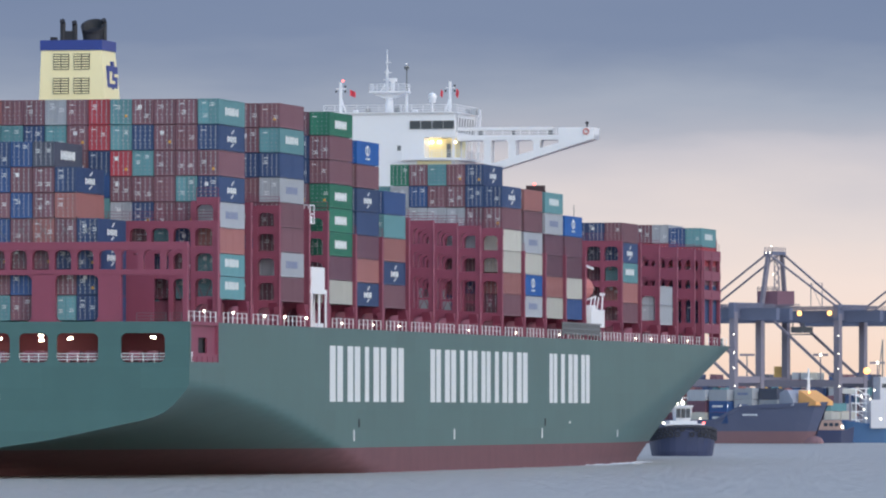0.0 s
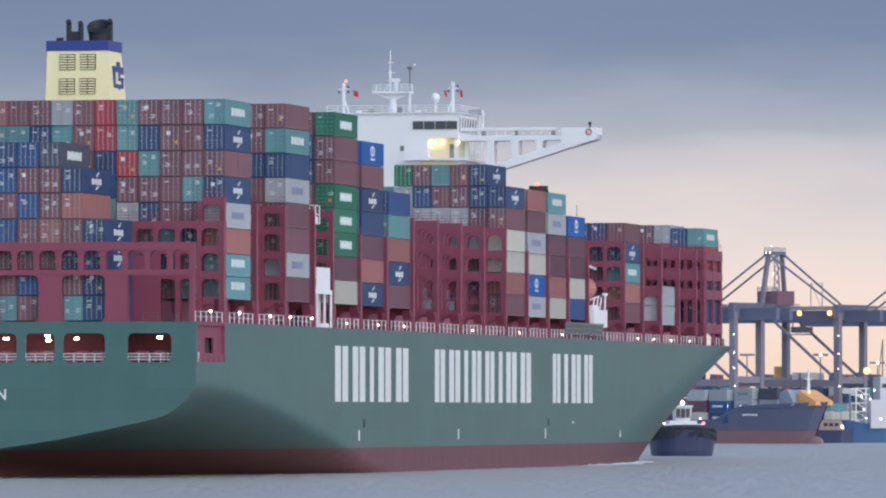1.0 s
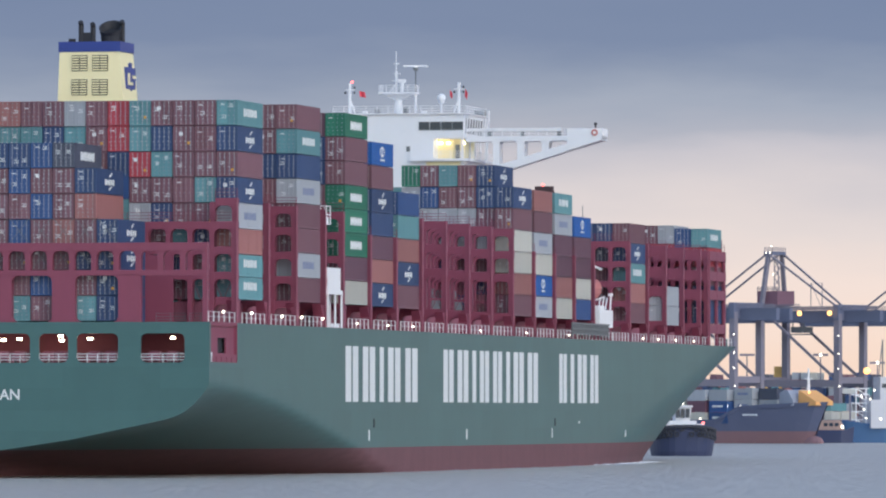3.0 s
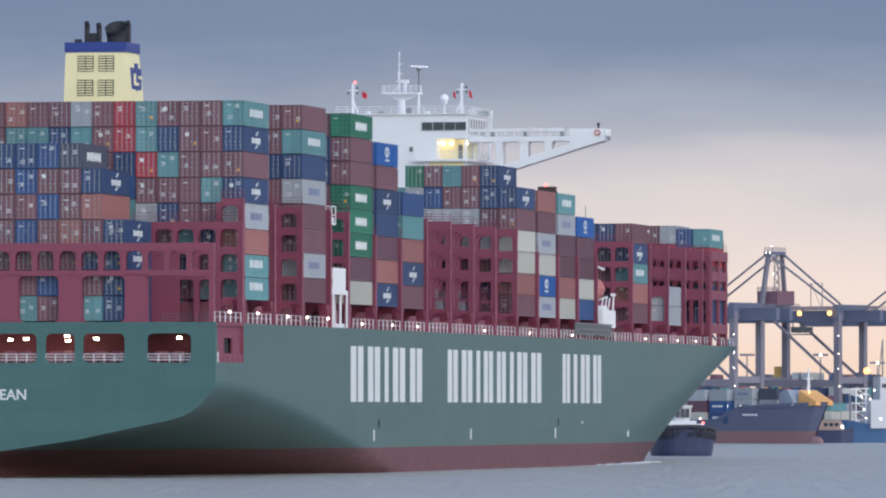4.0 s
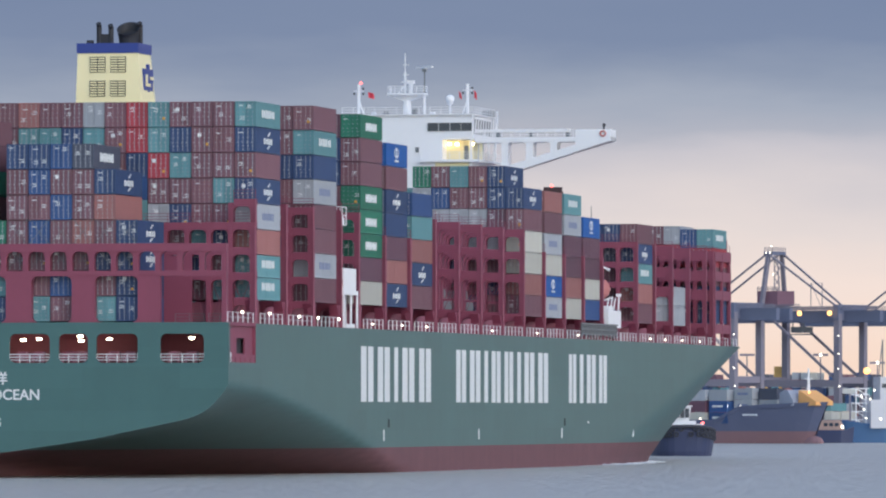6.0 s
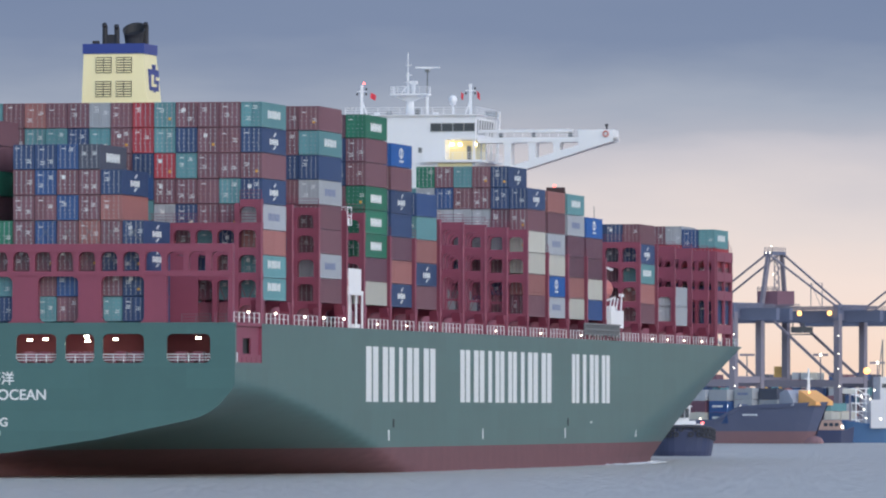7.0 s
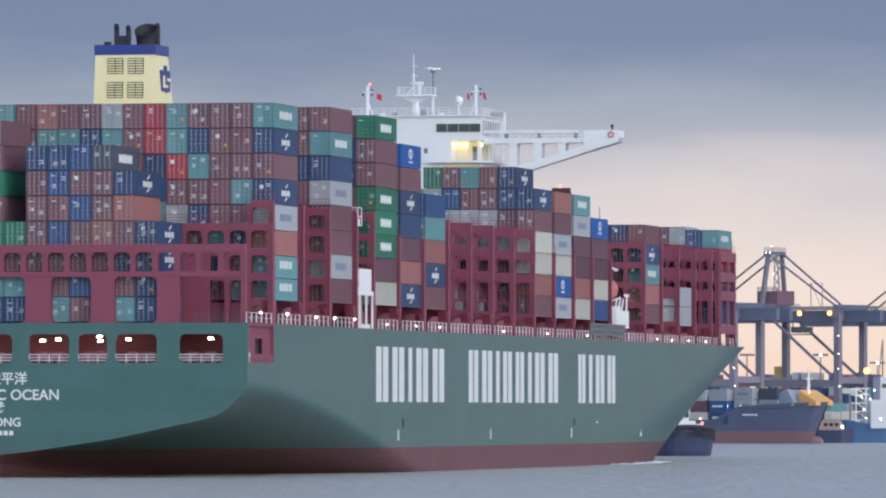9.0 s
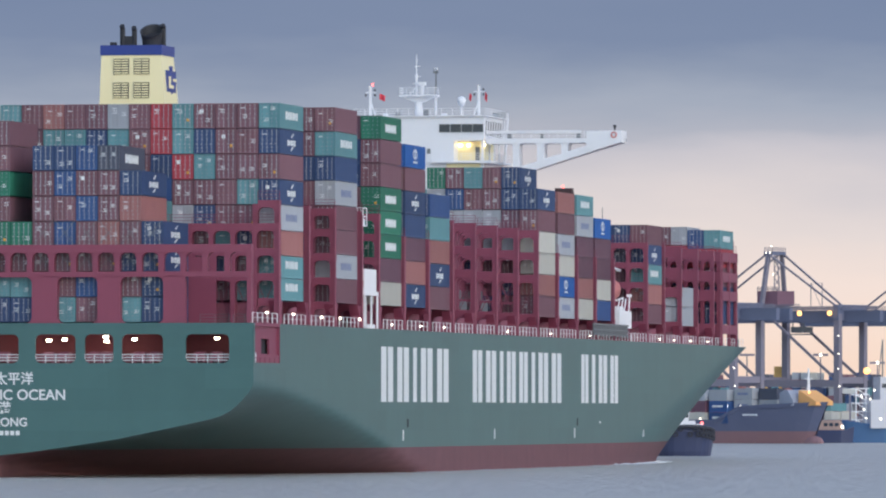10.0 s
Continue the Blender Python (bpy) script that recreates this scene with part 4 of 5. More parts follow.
def side_gear():
    # white boarding tower
    tower = boxes("boarding_tower", WHITE, ship, (59.4, 67.4, 0.1, 1.8, 20.6, 21.1), label="white steel boarding tower")
    for x in (59.5, 63.4, 66.8):
        for y in (0.1, 1.5):
            boxes("tower_leg", WHITE, tower, (x, x + 0.5, y, y + 0.16, DECK_Z, 20.6))
    boxes("tower_sill", WHITE, tower, (61.5, 66.5, 0.3, 0.6, DECK_Z, 17.2))
    boxes("tower_cabin", WHITE, ship, (59.6, 66.4, 0.15, 1.9, 21.1, 23.7))
    bm = bmesh.new()
    for z in (28.7, 29.8, 30.8):
        box(bm, 58.7, 60.9, 0.1, 0.9, z, z + 0.1)
    for x in (58.7, 60.8):
        for y in (0.1, 0.8):
            box(bm, x, x + 0.12, y, y + 0.1, 28.7, 30.8)
    box(bm, 58.9, 60.6, 0.3, 0.8, 28.8, 29.6)
    cage = part("access_cage", bm, WHITE, ship, "small white access cage")
    cage["kind"] = "stuff"
    # lifeboat, its davit, white store and gangway below the bridge wing
    bm = bmesh.new()
    prof = ((229.6, 0.25), (230.4, 1.05), (232, 1.45), (237, 1.45), (238.6, 1.0), (239.3, 0.25))
    rings = [[bm.verts.new((x, 2.6 + 0.9 * r * math.cos(2 * math.pi * k / 12), 23.9 + r * math.sin(2 * math.pi * k / 12))) for k in range(12)] for x, r in prof]
    for p, q in zip(rings, rings[1:]):
        for k in range(12):
            bm.faces.new((p[k], p[(k + 1) % 12], q[(k + 1) % 12], q[k]))
    bm.faces.new(rings[0])
    bm.faces.new(rings[-1])
    part("lifeboat", bm, ORANGE, ship, "faded orange enclosed lifeboat")
    bm = bmesh.new()
    for x in (229.8, 238.5):
        bar(bm, (x, 3.6, DECK_Z), (x, 3.6, 27.4), 0.35)
        bar(bm, (x, 3.6, 27.4), (x, 1.6, 26.6), 0.3)
        bar(bm, (x, 3.6, 22.0), (x, 1.2, 22.8), 0.25)
    part("davit", bm, WHITE, ship)
    boxes("deck_store", WHITE, ship, (230.2, 239.8, 0.3, 2.4, 18.5, 20.9), label="white deck store box")
    bm = bmesh.new()
    box(bm, 231.0, 234.0, 0.4, 1.2, 20.9, 21.5)
    for x in (230.6, 233.2, 235.6):
        bar(bm, (x, 0.6, 20.9), (x + 1.5, 0.6, 22.6), 0.16)
    bar(bm, (239.4, 0.6, 20.9), (239.9, 0.6, 23.0), 0.2)
    box(bm, 239.2, 240.6, 0.4, 0.9, 22.9, 23.3)
    tagged(part("store_derrick", bm, WHITE, ship), kind="stuff")
    bm = bmesh.new()
    for z, h in ((17.35, 0.16), (18.05, 0.14), (18.75, 0.2)):
        box(bm, 209, 236, 0.0, 0.2, z, z + h)
    for i in range(28):
        box(bm, 209 + 0.96 * i, 209.3 + 0.96 * i, 0.02, 0.18, 17.4 if i % 3 else 17.0, 18.8)
    part("gangway", bm, GREYMETAL, ship, "grey stowed accommodation ladder")
    # post at the foremost bridge
    bm = bmesh.new()
    bar(bm, (330.6, 1.0, DECK_Z), (330.6, 1.0, 32.6), 0.4)
    bar(bm, (330.6, 1.0, 32.6), (330.6, 1.0, 33.6), 0.15)
    part("fore_post", bm, RED, ship)
    bm = bmesh.new()
    box(bm, 331.5, 339, 1.4, 1.8, DECK_Z, 17.9)
    part("bow_bulwark", bm, HULL, ship)


side_gear()


def bow_foam():
    """White water where the bow and the side part the sea."""
    r = random.Random(21)
    bm = bmesh.new()
    for i in range(300):
        x = 300 - 75 * r.random() ** 1.6 if i < 260 else 60 + 190 * r.random()
        spread = 2.2 if i < 260 else 0.8
        y = inset(x, 0) - 0.2 - spread * r.random() ** 2
        a, h = 0.25 + 0.9 * r.random(), (0.05 + 0.18 * r.random()) * (1 if i < 260 else 0.3)
        pts = [bm.verts.new((x + a * dx * 1.6, y + a * dy * 0.5, SEA_Z + 0.01)) for dx, dy in ((-1, 0), (0, -1), (1, 0), (0, 1))]
        top = bm.verts.new((x, y, SEA_Z + h))
        for k in range(4):
            bm.faces.new((pts[k], pts[(k + 1) % 4], top))
    ob = tagged(new("bow_foam", mesh("bow_foam", bm, FOAM)), "thin white foam along the ship's waterline", "foam", kind="stuff")
    RIDERS.append((ob, Matrix()))


FOAM = mat("white_water_foam", rgb(214, 218, 224), 0.8, var=0.1)
bow_foam()


def port_stacks():
    """The rest of the cargo, towards the far side."""
    hue = [BOXMAT[k] for k in ("brown", "maroon", "navy", "teal", "rust", "blue", "grey")]
    r = random.Random(3)
    bm = bmesh.new()
    plan = {"Z": (13, 22, 3, 16.85), "A": (5, 22, 5, BASE_Z), "B": (3, 22, 7, BASE_Z), "C": (3, 22, 7, BASE_Z), "D": (2, 22, 6, BASE_Z), "E": (2, 22, 4, BASE_Z),
            "F": (7, 22, 5, BASE_Z), "G": (1, 22, 6, BASE_Z), "H": (1, 22, 6, BASE_Z), "I": (1, 22, 4, BASE_Z), "J": (3, 22, 4, BASE_Z), "K": (3, 20, 1, BASE_Z), "N": (5, 16, 4, 20.0)}
    for bay, (r0, r1, n, zb) in plan.items():
        for row in range(r0, r1 + 1):
            for t in range(n):
                a = len(bm.faces)
                y = ROW0 + ROW * row
                box(bm, BAYS[bay] + 0.02, BAYS[bay] + BOX_L, y, y + BOX_W, zb + TIER * t, zb + TIER * t + BOX_H)
                k = r.randrange(len(hue))
                bm.faces.ensure_lookup_table()
                for f in bm.faces[a:]:
                    f.material_index = k
    ob = new("container_stacks", mesh("container_stacks", bm, *hue))
    tagged(ob, "many mixed-colour containers stacked across the deck", "containers", kind="stuff")
    RIDERS.append((ob, Matrix()))


port_stacks()


# ---- far shore ----


def quay():
    bm = bmesh.new()
    box(bm, 60, 900, 2640, 3600, -3, 1.5)
    box(bm, 60, 900, 2638, 2640, 0.5, 0.9)
    tagged(new("quay", mesh("quay", bm, CONCRETE)), "grey concrete container quay across the water", "quay", kind="structure")


quay()


def glow(name, parent, at, r, material, label):
    bm = bmesh.new()
    ball(bm, at, r, 6)
    return part(name, bm, material, parent, label)


def crane(place, lit=True):
    c = tagged(new("quay_crane"), "tall grey-blue ship-to-shore quay crane with lit lamps", "crane", group="quay cranes")
    G, V, top = 30.9, 16.0, 38.5
    for v in (0, V):
        for u in (0, G):
            bm = bmesh.new()
            box(bm, u - 1.1, u + 1.1, v - 1.0, v + 1.0, 0, top)
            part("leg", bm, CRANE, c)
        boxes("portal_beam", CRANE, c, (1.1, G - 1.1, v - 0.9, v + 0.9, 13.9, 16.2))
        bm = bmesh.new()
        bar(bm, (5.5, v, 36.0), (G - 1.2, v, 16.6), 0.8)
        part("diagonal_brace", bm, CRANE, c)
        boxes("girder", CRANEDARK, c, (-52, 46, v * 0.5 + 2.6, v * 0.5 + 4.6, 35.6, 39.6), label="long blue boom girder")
        bm = bmesh.new()
        bar(bm, (0, v, top), (0.8, V / 2 + (v - V / 2) * 0.5, 59.6), 1.3)
        part("a_frame_leg", bm, CRANE, c)
        yv = v * 0.5 + 3.6
        for u1 in (-29,):
            bm = bmesh.new()
            bar(bm, (0, V / 2 + (v - V / 2) * 0.5, 59.0), (u1, yv, 39.5), 0.55)
            part("forestay", bm, CRANE, c)
        if lit:
            bm = bmesh.new()
            bar(bm, (1.0, V / 2 + (v - V / 2) * 0.6, 59.0), (G, 0.2 + v * 0.25, 40.5), 0.55)
            part("backstay", bm, CRANE, c)
        rail("girder_rail", c, [(-52, v * 1.0 + 0.5, 39.6), (46, v * 1.0 + 0.5, 39.6)], 1.3, 5, CRANE, 0.2)
    for u in (0, G):
        boxes("sill_beam", CRANE, c, (u - 0.8, u + 0.8, 1.0, V - 1.0, 2.0, 4.0))
        boxes("cross_beam", CRANEDARK, c, (u - 1.0, u + 1.0, -1.4, V + 1.4, 36.2, 41.5))
        boxes("upper_tie", CRANE, c, (u - 0.8, u + 0.8, 1.0, V - 1.0, 15.0, 17.2))
    boxes("apex_platform", CRANEDARK, c, (-1.0, 2.4, 3.8, 12.2, 58.6, 59.8))
    rail("apex_rail", c, [(-0.9, 3.9, 59.8), (2.3, 3.9, 59.8), (2.3, 12.1, 59.8)], 1.3, 1.5, CRANEDARK, 0.14)
    boxes("machinery_house", CRANERED, c, (-3, 5.2, 2.6, 13.2, 41.5, 46.4), label="dull red machinery house")
    rail("house_rail", c, [(-3, 2.8, 46.4), (5.2, 2.8, 46.4)], 1.3, 2, CRANE, 0.18)
    bm = bmesh.new()
    for z in range(42, 56, 3):
        bar(bm, (2.6, 4.6, z), (3.6, 6.4, z + 3), 0.25)
        bar(bm, (3.6, 6.4, z), (2.6, 4.6, z + 3), 0.25)
    bar(bm, (2.6, 4.6, 41), (2.0, 5.6, 59), 0.3)
    bar(bm, (3.8, 6.6, 41), (2.4, 6.8, 59), 0.3)
    part("ladder_tower", bm, CRANE, c)
    bm = bmesh.new()
    box(bm, 9, 14, 5, 11, 32.2, 34.2)
    box(bm, 8, 18, 4.4, 5, 31.4, 31.8)
    for u in (9.2, 13.6):
        bar(bm, (u, 6, 34), (u, 6, 36), 0.3)
    part("trolley_cab", bm, GREYMETAL, c)
    bm = bmesh.new()
    bar(bm, (18.3, 3, 41), (18.3, 3, 49), 0.22)
    bar(bm, (22.8, 3, 41), (22.8, 3, 49), 0.22)
    bar(bm, (18.3, 3, 48.6), (22.8, 3, 48.9), 0.12)
    bar(bm, (18.3, 3, 49), (22.2, 3, 41), 0.12)
    part("floodlight_gantry", bm, CRANE, c)
    for u, v, z in ((17.5, -3.0, 38.6), (29.5, -3.0, 38.6)):
        if not lit:
            continue
        glow("floodlight", c, (u, v, z), 0.85, SODIUM, "glowing orange floodlight")
    for u, v, z in ((0.4, 2.8, 59.4), (2.2, 2.6, 59.4), (1.2, 5, 61.6), (-9, -0.4, 38.6), (9.5, -0.4, 40.2), (3, 3.2, 52), (32, -1.5, 31), (32, -1.5, 25), (32, -1.6, 20), (32.4, -1.6, 14.0), (2.0, -1.4, 12.5)):
        glow("work_lamp", c, (u, v, z), 0.19, LAMP, "small glowing work lamp")
    c.matrix_basis = place
    return c


ALPHA = 35.0
CRANE_BASE = pose(107.5, 2700, 1.5, 0, 0, -ALPHA)
first_crane = crane(CRANE_BASE)
copy_thing(first_crane, CRANE_BASE @ pose(0, 104.0, 0))
crane(CRANE_BASE @ pose(0, -64.5, 0), lit=False)


def hull_form(bm, length, beam, z0, deck, fore, boot=None, flare=0.5, rake=0.0, break_at=9.0, drop=0.0):
    """A simple ship's hull, bow at x = 0, stern at x = -length, with sheer towards the bow."""
    n = 18
    secs = []
    levels = [z0, boot or z0 + 0.5] + [0.33, 0.66, 1.0]
    for i in range(n + 1):
        u = (i / n) ** 1.5
        x = -length * u
        full = min(1, (u / 0.24)) ** 0.55 if u > 0 else 0.0
        top = deck + (fore - deck) * max(0, 1 - u / 0.16) ** 0.7 - (drop if u > break_at else 0)
        row = []
        for j, l in enumerate(levels):
            z = l if j < 2 else levels[1] + (top - levels[1]) * l
            k = (z - z0) / (top - z0)
            w = beam / 2 * max(0.015, full * (1 - flare * (1 - k) * (1 - min(1, u / 0.3))))
            row.append((x + rake * k * (1 - min(1, u / 0.2)), w, z))
        secs.append(row)
    for s in (1, -1):
        g = [[bm.verts.new((x, s * w, z)) for x, w, z in row] for row in secs]
        for a, b in zip(g, g[1:]):
            for j in range(len(levels) - 1):
                f = bm.faces.new((a[j], b[j], b[j + 1], a[j + 1]))
                f.material_index = 1 if j == 0 and boot else 0
    for a, b in zip(secs, secs[1:]):
        bm.faces.new([bm.verts.new(p) for p in ((a[-1][0], a[-1][1], a[-1][2] - 0.9), (b[-1][0], b[-1][1], b[-1][2] - 0.9), (b[-1][0], -b[-1][1], b[-1][2] - 0.9), (a[-1][0], -a[-1][1], a[-1][2] - 0.9))])
    e = secs[-1]
    bm.faces.new([bm.verts.new(p) for p in [(x, w, z) for x, w, z in e] + [(x, -w, z) for x, w, z in e[::-1]]])


def moored_ship():
    ship2 = tagged(new("moored_ship"), "blue-grey feeder ship with red boot-topping, moored at the quay", "ship")
    bm = bmesh.new()
    hull_form(bm, 120, 21, -1.0, 8.0, 9.2, 2.4, 0.45, 5.5, 0.17, 2.9)
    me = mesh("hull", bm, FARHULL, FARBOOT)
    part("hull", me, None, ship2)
    bm = bmesh.new()
    prism(bm, [(-11.5, 7.3), (-1.6, 8.3), (-1.6, 9.3), (-3.6, 12.0), (-4.6, 12.0), (-11.5, 8.8)], -4.4, 4.4)
    part("forecastle_shelter", bm, mat("pale_grey_shelter", rgb(150, 156, 174), 0.55, var=0.08), ship2, "pale grey sloping forecastle shelter")
    # orange floodlight glow on the forecastle is put into the hood's colour
    bm = bmesh.new()
    prism(bm, [(-1.5, 8.2), (4.2, 8.4), (4.2, 9.3), (-1.2, 11.9), (-1.5, 11.9)], -2.8, 2.8)
    part("forecastle_hood", bm, mat("painted_lamplight_hood", rgb(236, 176, 112), 0.6, var=0.1), ship2, "sloping hood over the forecastle, orange lamplight painted in")
    bm = bmesh.new()
    bmesh.ops.create_uvsphere(bm, u_segments=14, v_segments=9, radius=1.0, matrix=Matrix.Translation((0.4, 0, -0.3)) @ Matrix.Diagonal((3.4, 1.5, 1.7, 1)))
    part("bulbous_bow", bm, FARBOOT, ship2)
    bm = bmesh.new()
    tube(bm, (-1, 0, 9), (-1, 0, 17.0), 0.45, 0.2)
    bar(bm, (-1, -1.2, 14.5), (-1, 1.2, 14.5), 0.2)
    bar(bm, (-1, 0, 13.5), (-2.5, 0, 10.0), 0.2)
    part("foremast", bm, WHITE, ship2)
    for x, z in ((-9, 8.3), (-16, 8.2), (-19.5, 8.2), (-27, 5.3), (-31, 5.3), (-35, 5.3), (-42, 5.3)):
        glow("deck_light", ship2, (x, -10.3 * min(1, -x / 29) ** 0.55, z), 0.16, LAMP, "small glowing deck light")
    glow("bow_floodlight", ship2, (2.6, -3.4, 11.4), 0.28, SODIUM, "glowing orange bow floodlight")
    boxes("white_name_bar", LETTER, ship2, (-13, -8.5, -9.7, -9.3, 6.0, 6.4))
    m = pose(85.4, 1848, 0, 0, 0, -48)
    ship2.matrix_basis = m
    # twenty-foot boxes in stacks abaft the shelter, the bays from forward to aft
    near = (("grey", "charcoal"), ("grey", "grey"), ("blue", "blue", "grey"), ("cream", "maroon", "grey"), ("maroon", "cream", "rust"), ("rust", "maroon", "grey"), ("grey", "rust", "maroon"), ("rust", "grey", "maroon"))
    inner = ("grey", "rust", "maroon", "cream", "teal", "brown", "grey", "navy")
    short = {}
    for c in BOX:
        bm = bmesh.new()
        box(bm, 0.08, 5.98, 0.06, BOX_W - 0.06, 0.08, 2.52)
        for y in (0, BOX_W - 0.12):
            for x in (0, 5.9):
                box(bm, x, x + 0.16, y, y + 0.12, 0, 2.59)
            for z in (0, 2.45):
                box(bm, 0.16, 5.9, y + 0.01, y + 0.11, z, z + 0.14)
            for i in range(10):
                box(bm, 0.35 + 0.55 * i, 0.6 + 0.55 * i, y + 0.02, y + 0.10, 0.14, 2.45)
        short[c] = mesh("body", bm, BOXMAT[c])
    k = 0
    for i, tiers in enumerate(near):
        for row in range(3):
            for t in range(len(tiers)):
                c = tiers[t] if row == 0 else inner[(3 * k + i) % len(inner)]
                k += 1
                ob = tagged(new("shipping_container"), WORDS[c] + " container on the moored feeder ship", "container", group="containers on the moored ship")
                part("body", short[c], None, ob)
                if row == 0 and c in ("grey", "teal", "blue") and t < 2:
                    boxes("marking", MARKBLUE if c == "grey" else MARKMAT, ob, (1.2, 2.4, -0.03, 0.05, 1.1, 1.6), (2.6, 4.6, -0.03, 0.05, 1.1, 1.6))
                ob.matrix_basis = m @ pose(-12.2 - 6.6 * i, (-5.2, -6.8, -8.6)[min(i, 2)] + 2.55 * row - (0.7 if i > 2 else 0), (7.1 if i < 2 else 4.2) + 2.65 * t)


moored_ship()


def tugboat():
    tug = tagged(new("tugboat"), "dark blue harbour tug with tyre fenders and lit wheelhouse", "tugboat")
    # bow towards the eye: local -y is the bow
    bm = bmesh.new()
    ringset = []
    for z, k in ((-1.2, 0.88), (0.3, 0.94), (1.6, 0.98), (2.9, 1.0), (3.6, 0.97)):
        ring = []
        for i in range(32):
            a = 2 * math.pi * i / 32
            cx, sy = math.cos(a), math.sin(a)
            x = 5.35 * k * math.copysign(abs(cx) ** 0.62, cx)
            y = (9.5 if sy < 0 else 14) * k * math.copysign(abs(sy) ** 0.8, sy)
            ring.append(bm.verts.new((x, y, z + (0.7 * max(0, -sy) ** 2 if z > 1 else 0))))
        ringset.append(ring)
    for a, b in zip(ringset, ringset[1:]):
        for i in range(32):
            bm.faces.new((a[i], a[(i + 1) % 32], b[(i + 1) % 32], b[i]))
    bm.faces.new(ringset[-1])
    bm.faces.new(ringset[0][::-1])
    part("hull", bm, TUGBLUE, tug)
    bm = bmesh.new()
    tyre_profile = [(math.cos(2 * math.pi * k / 10), math.sin(2 * math.pi * k / 10)) for k in range(10)]
    for k in range(10):
        a, b = tyre_profile[k], tyre_profile[(k + 1) % 10]
        bar(bm, (0.36 * a[0], 0, 0.36 * a[1]), (0.36 * b[0], 0, 0.36 * b[1]), 0.26)
    tyre = mesh("tyre", bm, RUBBER)
    for i in range(17):
        for row, z in ((0, 3.35), (1, 2.45)):
            a = math.pi + math.pi * (i + 0.5 * row) / 16.5
            cx, sy = math.cos(a), math.sin(a)
            x, y = 5.42 * math.copysign(abs(cx) ** 0.62, cx), 9.7 * math.copysign(abs(sy) ** 0.8, sy)
            t = part("tyre_fender", tyre, None, tug)
            t.location = (x, y, z + 0.7 * sy * sy)
            t.rotation_euler = (0, 0, a + math.pi / 2)
    bm = bmesh.new()
    ring = []
    for i in range(33):
        a = math.pi + math.pi * i / 32
        cx, sy = math.cos(a), math.sin(a)
        ring.append((5.4 * math.copysign(abs(cx) ** 0.62, cx), 9.6 * math.copysign(abs(sy) ** 0.8, sy), 3.75 + 0.7 * sy * sy))
    rolls = []
    for i, p in enumerate(ring):
        p = Vector(p)
        out = Vector((p.x / 29, p.y / 92, 0)).normalized()
        rolls.append([bm.verts.new(p + out * 0.3 * math.cos(2 * math.pi * k / 8) + Vector((0, 0, 0.3 * math.sin(2 * math.pi * k / 8)))) for k in range(8)])
    for p, q in zip(rolls, rolls[1:]):
        for k in range(8):
            bm.faces.new((p[k], p[(k + 1) % 8], q[(k + 1) % 8], q[k]))
    bm.faces.new(rolls[0])
    bm.faces.new(rolls[-1])
    part("bow_fender", bm, RUBBER, tug, "thick black rubber bow fender")
    boxes("deckhouse", WHITE, tug, (-2.3, 2.3, -2.5, 7.5, 3.5, 5.4))
    boxes("rail_beam", WHITE, tug, (-3.4, 3.4, -4.6, -4.3, 4.6, 4.9))
    bm = bmesh.new()
    a = [bm.verts.new((x, y, 5.4)) for x, y in ((-1.2, -1.5), (1.2, -1.5), (1.35, 2), (-1.35, 2))]
    b = [bm.verts.new((x, y, 7.7)) for x, y in ((-1.5, -2.0), (1.5, -2.0), (1.6, 2.2), (-1.6, 2.2))]
    bm.faces.new(b)
    for i in range(4):
        bm.faces.new((a[i], a[(i + 1) % 4], b[(i + 1) % 4], b[i]))
    w = part("wheelhouse", bm, WHITE, tug)
    for i in range(3):
        x = -1.15 + 0.82 * i
        boxes("window", GLASS, w, (x, x + 0.66, -2.03, -1.78, 5.9, 7.4), label="dark wheelhouse window")
    boxes("wheelhouse_roof", WHITE, tug, (-1.7, 1.7, -2.3, 2.4, 7.7, 7.95))
    bm = bmesh.new()
    tube(bm, (0, 0.5, 7.9), (0, 0.5, 10.4), 0.14)
    bar(bm, (-0.9, 0.5, 9.2), (0.9, 0.5, 9.2), 0.12)
    part("mast", bm, WHITE, tug)
    glow("masthead_light", tug, (0.1, 0.2, 8.4), 0.3, LAMP, "bright masthead light")
    glow("deck_light", tug, (-0.9, -1.6, 8.2), 0.16, LAMP, "small deck light")
    glow("deck_light", tug, (-3.4, -3.4, 5.0), 0.2, LAMP, "small deck light")
    glow("side_light", tug, (3.3, -3.4, 5.0), 0.25, REDLAMP, "glowing red side light")
    bm = bmesh.new()
    tube(bm, (-1, -6, 4.0), (1, -6, 4.0), 0.7)
    part("towing_winch", bm, GREYMETAL, tug)
    return tug


tug = tugboat()


